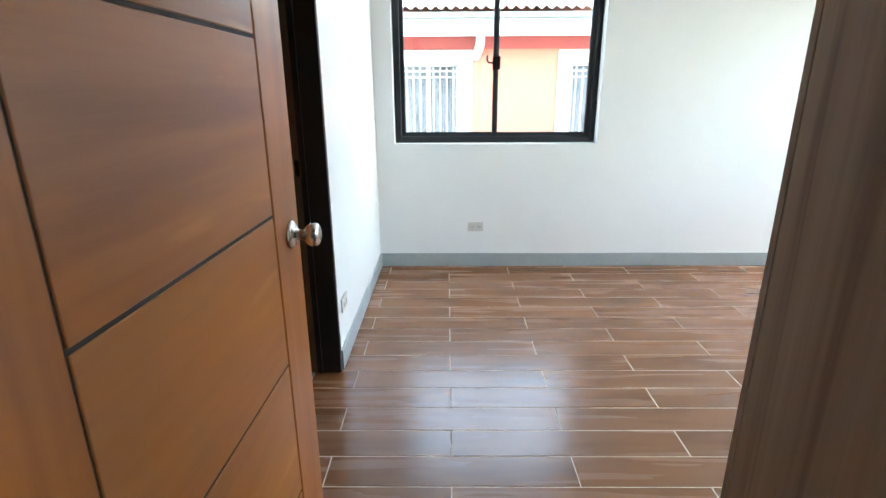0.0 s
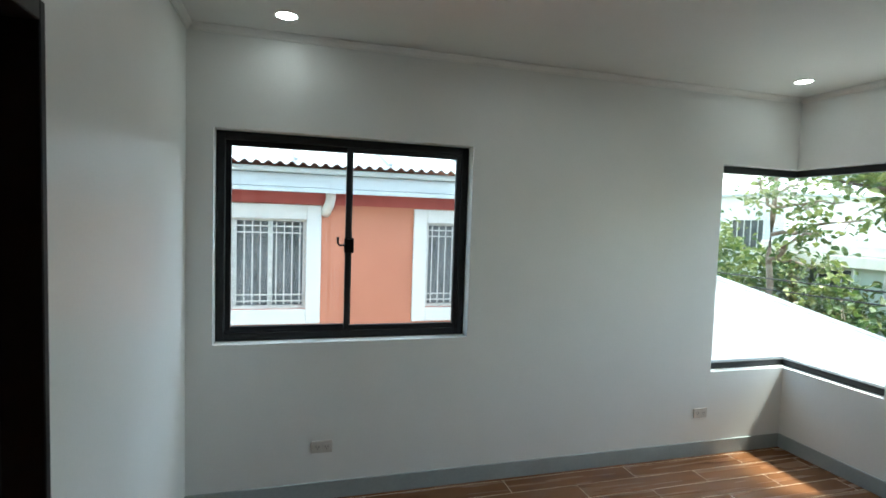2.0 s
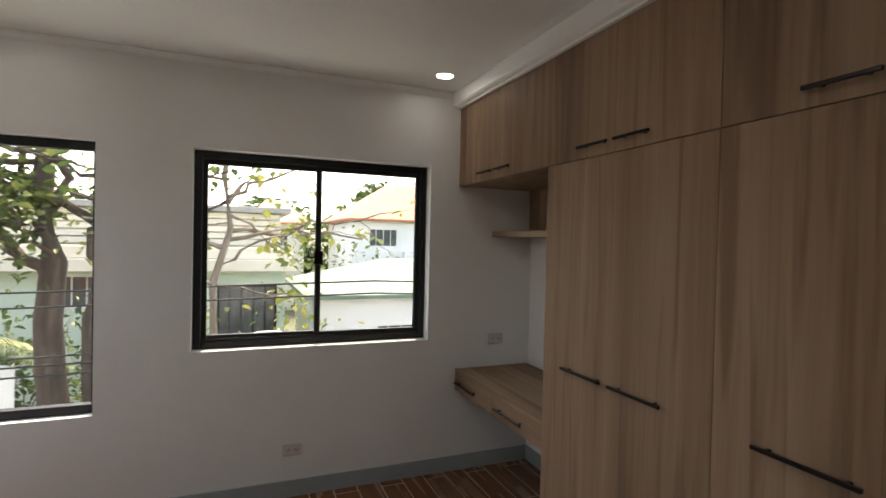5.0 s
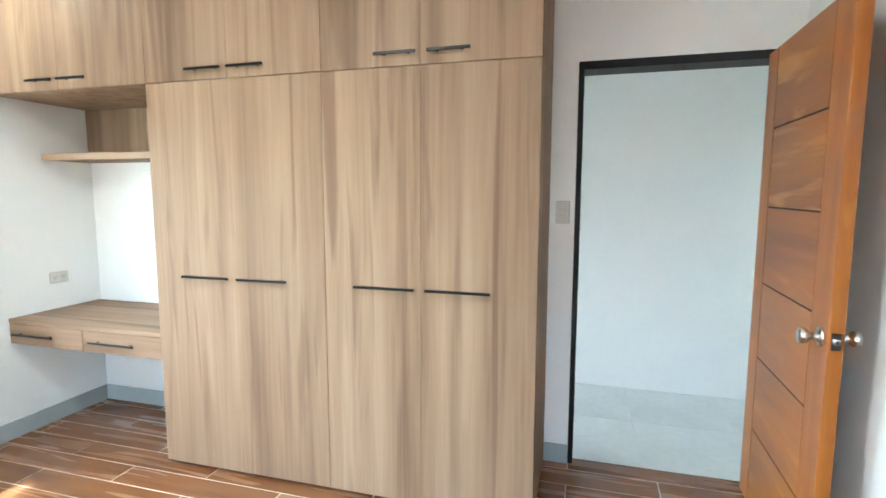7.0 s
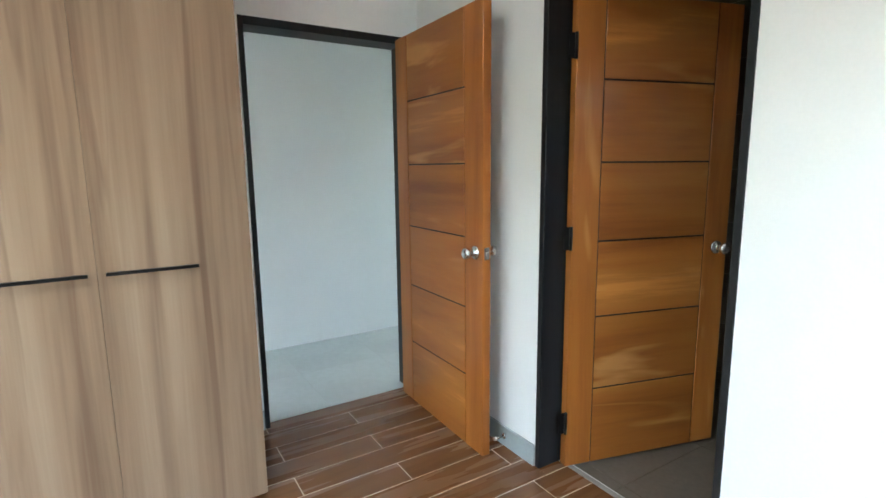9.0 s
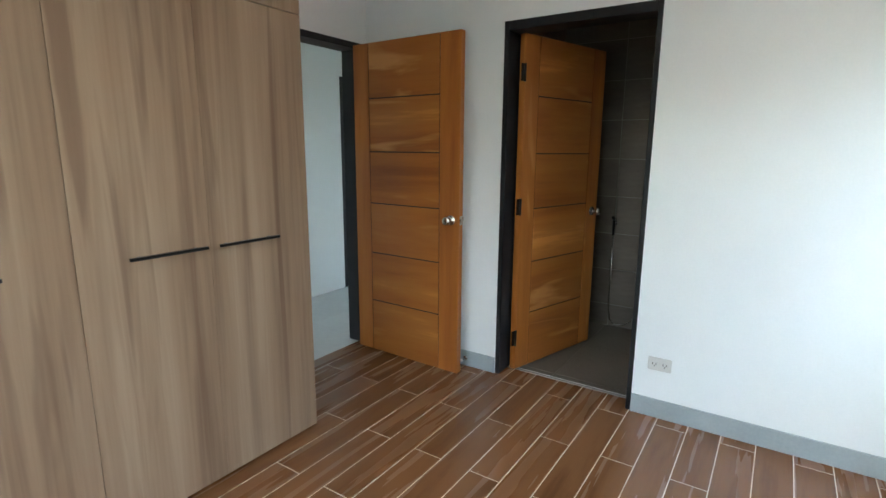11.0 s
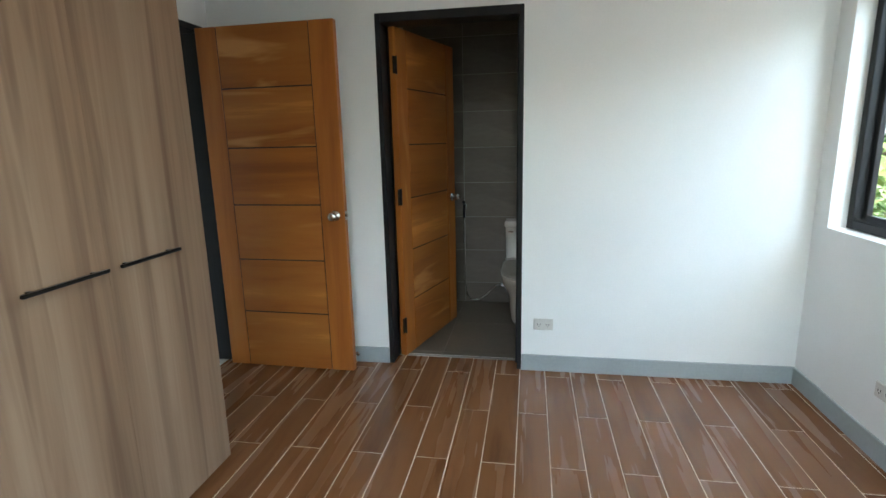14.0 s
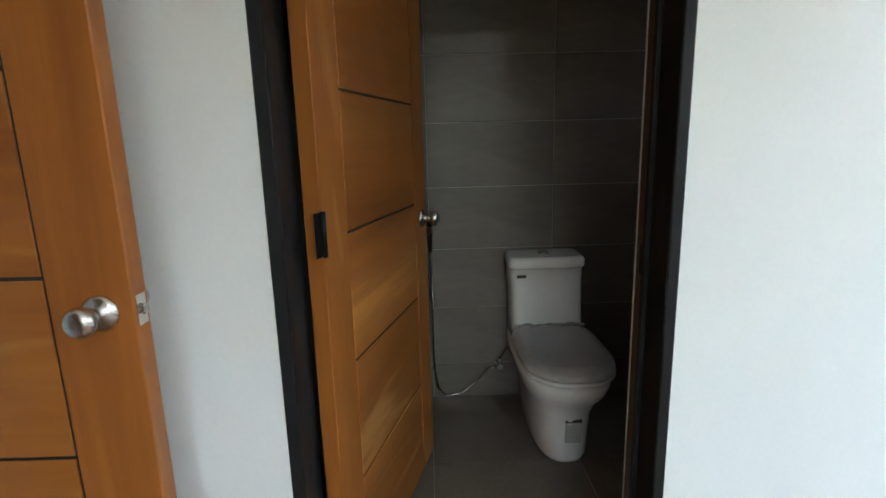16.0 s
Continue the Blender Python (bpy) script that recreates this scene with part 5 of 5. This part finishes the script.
gt = thing("gate", "white wrought iron gate with an arched top across the street", "gate", (14.3, 1.6, GZ))
part("arch", tube([(0, -1.6 + 0.2 * i, 1.9 + 0.55 * math.sin(math.pi * i / 16)) for i in range(17)], 0.035, 8), GRILLE, gt)
for i in range(17):
    part("bar", bx((-0.012, -1.6 + 0.2 * i - 0.012, 0.1), (0.012, -1.6 + 0.2 * i + 0.012, 1.88 + 0.55 * math.sin(math.pi * i / 16))), GRILLE, gt)

# ---- floor and tile pieces, last ----
_cache = {}


def piece(name, size, material, parent, at, bevel):
    """One tile or plank centred on at; alike sizes share a mesh."""
    key = (name, tuple(round(s, 3) for s in size), material.name)
    if key not in _cache:
        h = [s / 2 for s in key[1]]
        _cache[key] = mesh_of(name, bx([-v for v in h], h, bevel), material)
    ob = new(name, _cache[key])
    ob.location = at
    ob.parent = parent
    return ob


GAP = 0.005
rowp, colp = 0.1535, 0.8975
k = -13
while True:
    y0 = 1.9145 + rowp * k
    y1 = y0 + rowp
    k += 1
    if y0 > YA:
        break
    a, b = max(y0 + GAP / 2, YC - 0.059), min(y1 - GAP / 2, YA - 0.001)
    if b - a < 0.01:
        continue
    x = 0.534 + (colp / 2 if k % 2 == 0 else 0.0) - 2 * colp
    # rows alternate by half a plank; those before the bathroom run on into its doorway
    inside = a > BATH[0] + 0.002 and b < BATH[1] - 0.002
    while x < XB:
        c, d = max(x + GAP / 2, -0.124 if inside else 0.0), min(x + colp - GAP / 2, XB - 0.001)
        if d - c > 0.01:
            piece("plank", (d - c, b - a, 0.012), PLANK, floor, ((c + d) / 2, (a + b) / 2, -0.006), 0.0012)
        x += colp
    a, b = max(a, BATH[0] + 0.002), min(b, BATH[1] - 0.002)
    if not inside and b - a > 0.01:
        piece("plank", (0.1235, b - a, 0.012), PLANK, floor, (-0.06225, (a + b) / 2, -0.006), 0.0012)
for i in range(14):
    for j in range(2):
        x0, y0 = HX0 + 0.6 * i, HALL_Y + 0.001 + 0.582 * j
        piece("tile", (0.5992, 0.5812, 0.01), HALL_TILE, hall_floor, (x0 + 0.3, y0 + 0.291, -0.005), 0.0006)


def tiled(parent, put, u0, u1, z0, z1, uo, zo, uw, zw, material, holes=()):
    """Tiles in a grid with joints at uo + n uw and zo + n zw; put maps (u, z) to the middle and says which way the tile lies."""
    n0 = math.floor((u0 - uo) / uw)
    m0 = math.floor((z0 - zo) / zw)
    for i in range(n0, math.ceil((u1 - uo) / uw)):
        for j in range(m0, math.ceil((z1 - zo) / zw)):
            a, b = max(uo + i * uw, u0) + 0.0014, min(uo + (i + 1) * uw, u1) - 0.0014
            c, d = max(zo + j * zw, z0) + 0.0014, min(zo + (j + 1) * zw, z1) - 0.0014
            if b - a < 0.015 or d - c < 0.015:
                continue
            for hb in holes:
                if a < hb[1] and b > hb[0] and c < hb[3] and d > hb[2]:
                    if (a + b) / 2 < hb[0] or a < hb[0]:
                        b = min(b, hb[0] - 0.001)
                    elif b > hb[1]:
                        a = max(a, hb[1] + 0.001)
                    elif c < hb[2]:
                        d = min(d, hb[2] - 0.001)
                    elif d > hb[3]:
                        c = max(c, hb[3] + 0.001)
                    else:
                        a = b
            if b - a < 0.015 or d - c < 0.015:
                continue
            size, at = put(a, b, c, d)
            piece("tile", size, material, parent, at, 0.0006)


BT = 0.005
tiled(bath_back, lambda a, b, c, d: ((BT, b - a, d - c), (BX + BT / 2 + 0.0005, (a + b) / 2, (c + d) / 2)), BY, YA, -0.012, CEIL_Z - 0.1, 2.30, 0.170, 0.598, 0.299, BATH_TILE)
tiled(bath_side, lambda a, b, c, d: ((b - a, BT, d - c), ((a + b) / 2, BY + BT / 2 + 0.0005, (c + d) / 2)), BX + 0.006, -0.152, -0.012, CEIL_Z - 0.1, BX, 0.170, 0.598, 0.299, BATH_TILE)
lining = structure("wall_lining_bathroom", wall_mesh('x', YA - 0.003, 0.0025, BX, -0.151, -0.015, CEIL_Z - 0.1, [BWIN]), BATH_GROUT)
tiled(lining, lambda a, b, c, d: ((b - a, BT, d - c), ((a + b) / 2, YA - 0.003 - BT / 2, (c + d) / 2)), BX + 0.006, -0.152, -0.012, CEIL_Z - 0.1, BX, 0.170, 0.598, 0.299, BATH_TILE, [BWIN])
lining2 = structure("wall_lining_doorway", wall_mesh('y', -0.1505, -0.003, BY, YA - 0.01, -0.015, CEIL_Z - 0.1, [(BATH[0] - 0.001, BATH[1] + 0.001, -1, BATH[2])]), BATH_TILE)
tiled(bath_floor, lambda a, b, c, d: ((b - a, d - c, 0.006), ((a + b) / 2, (c + d) / 2, -0.0135)), BX, -0.152, BY, YA, -0.832, 1.69, 0.598, 0.598, BATH_FLOOR)
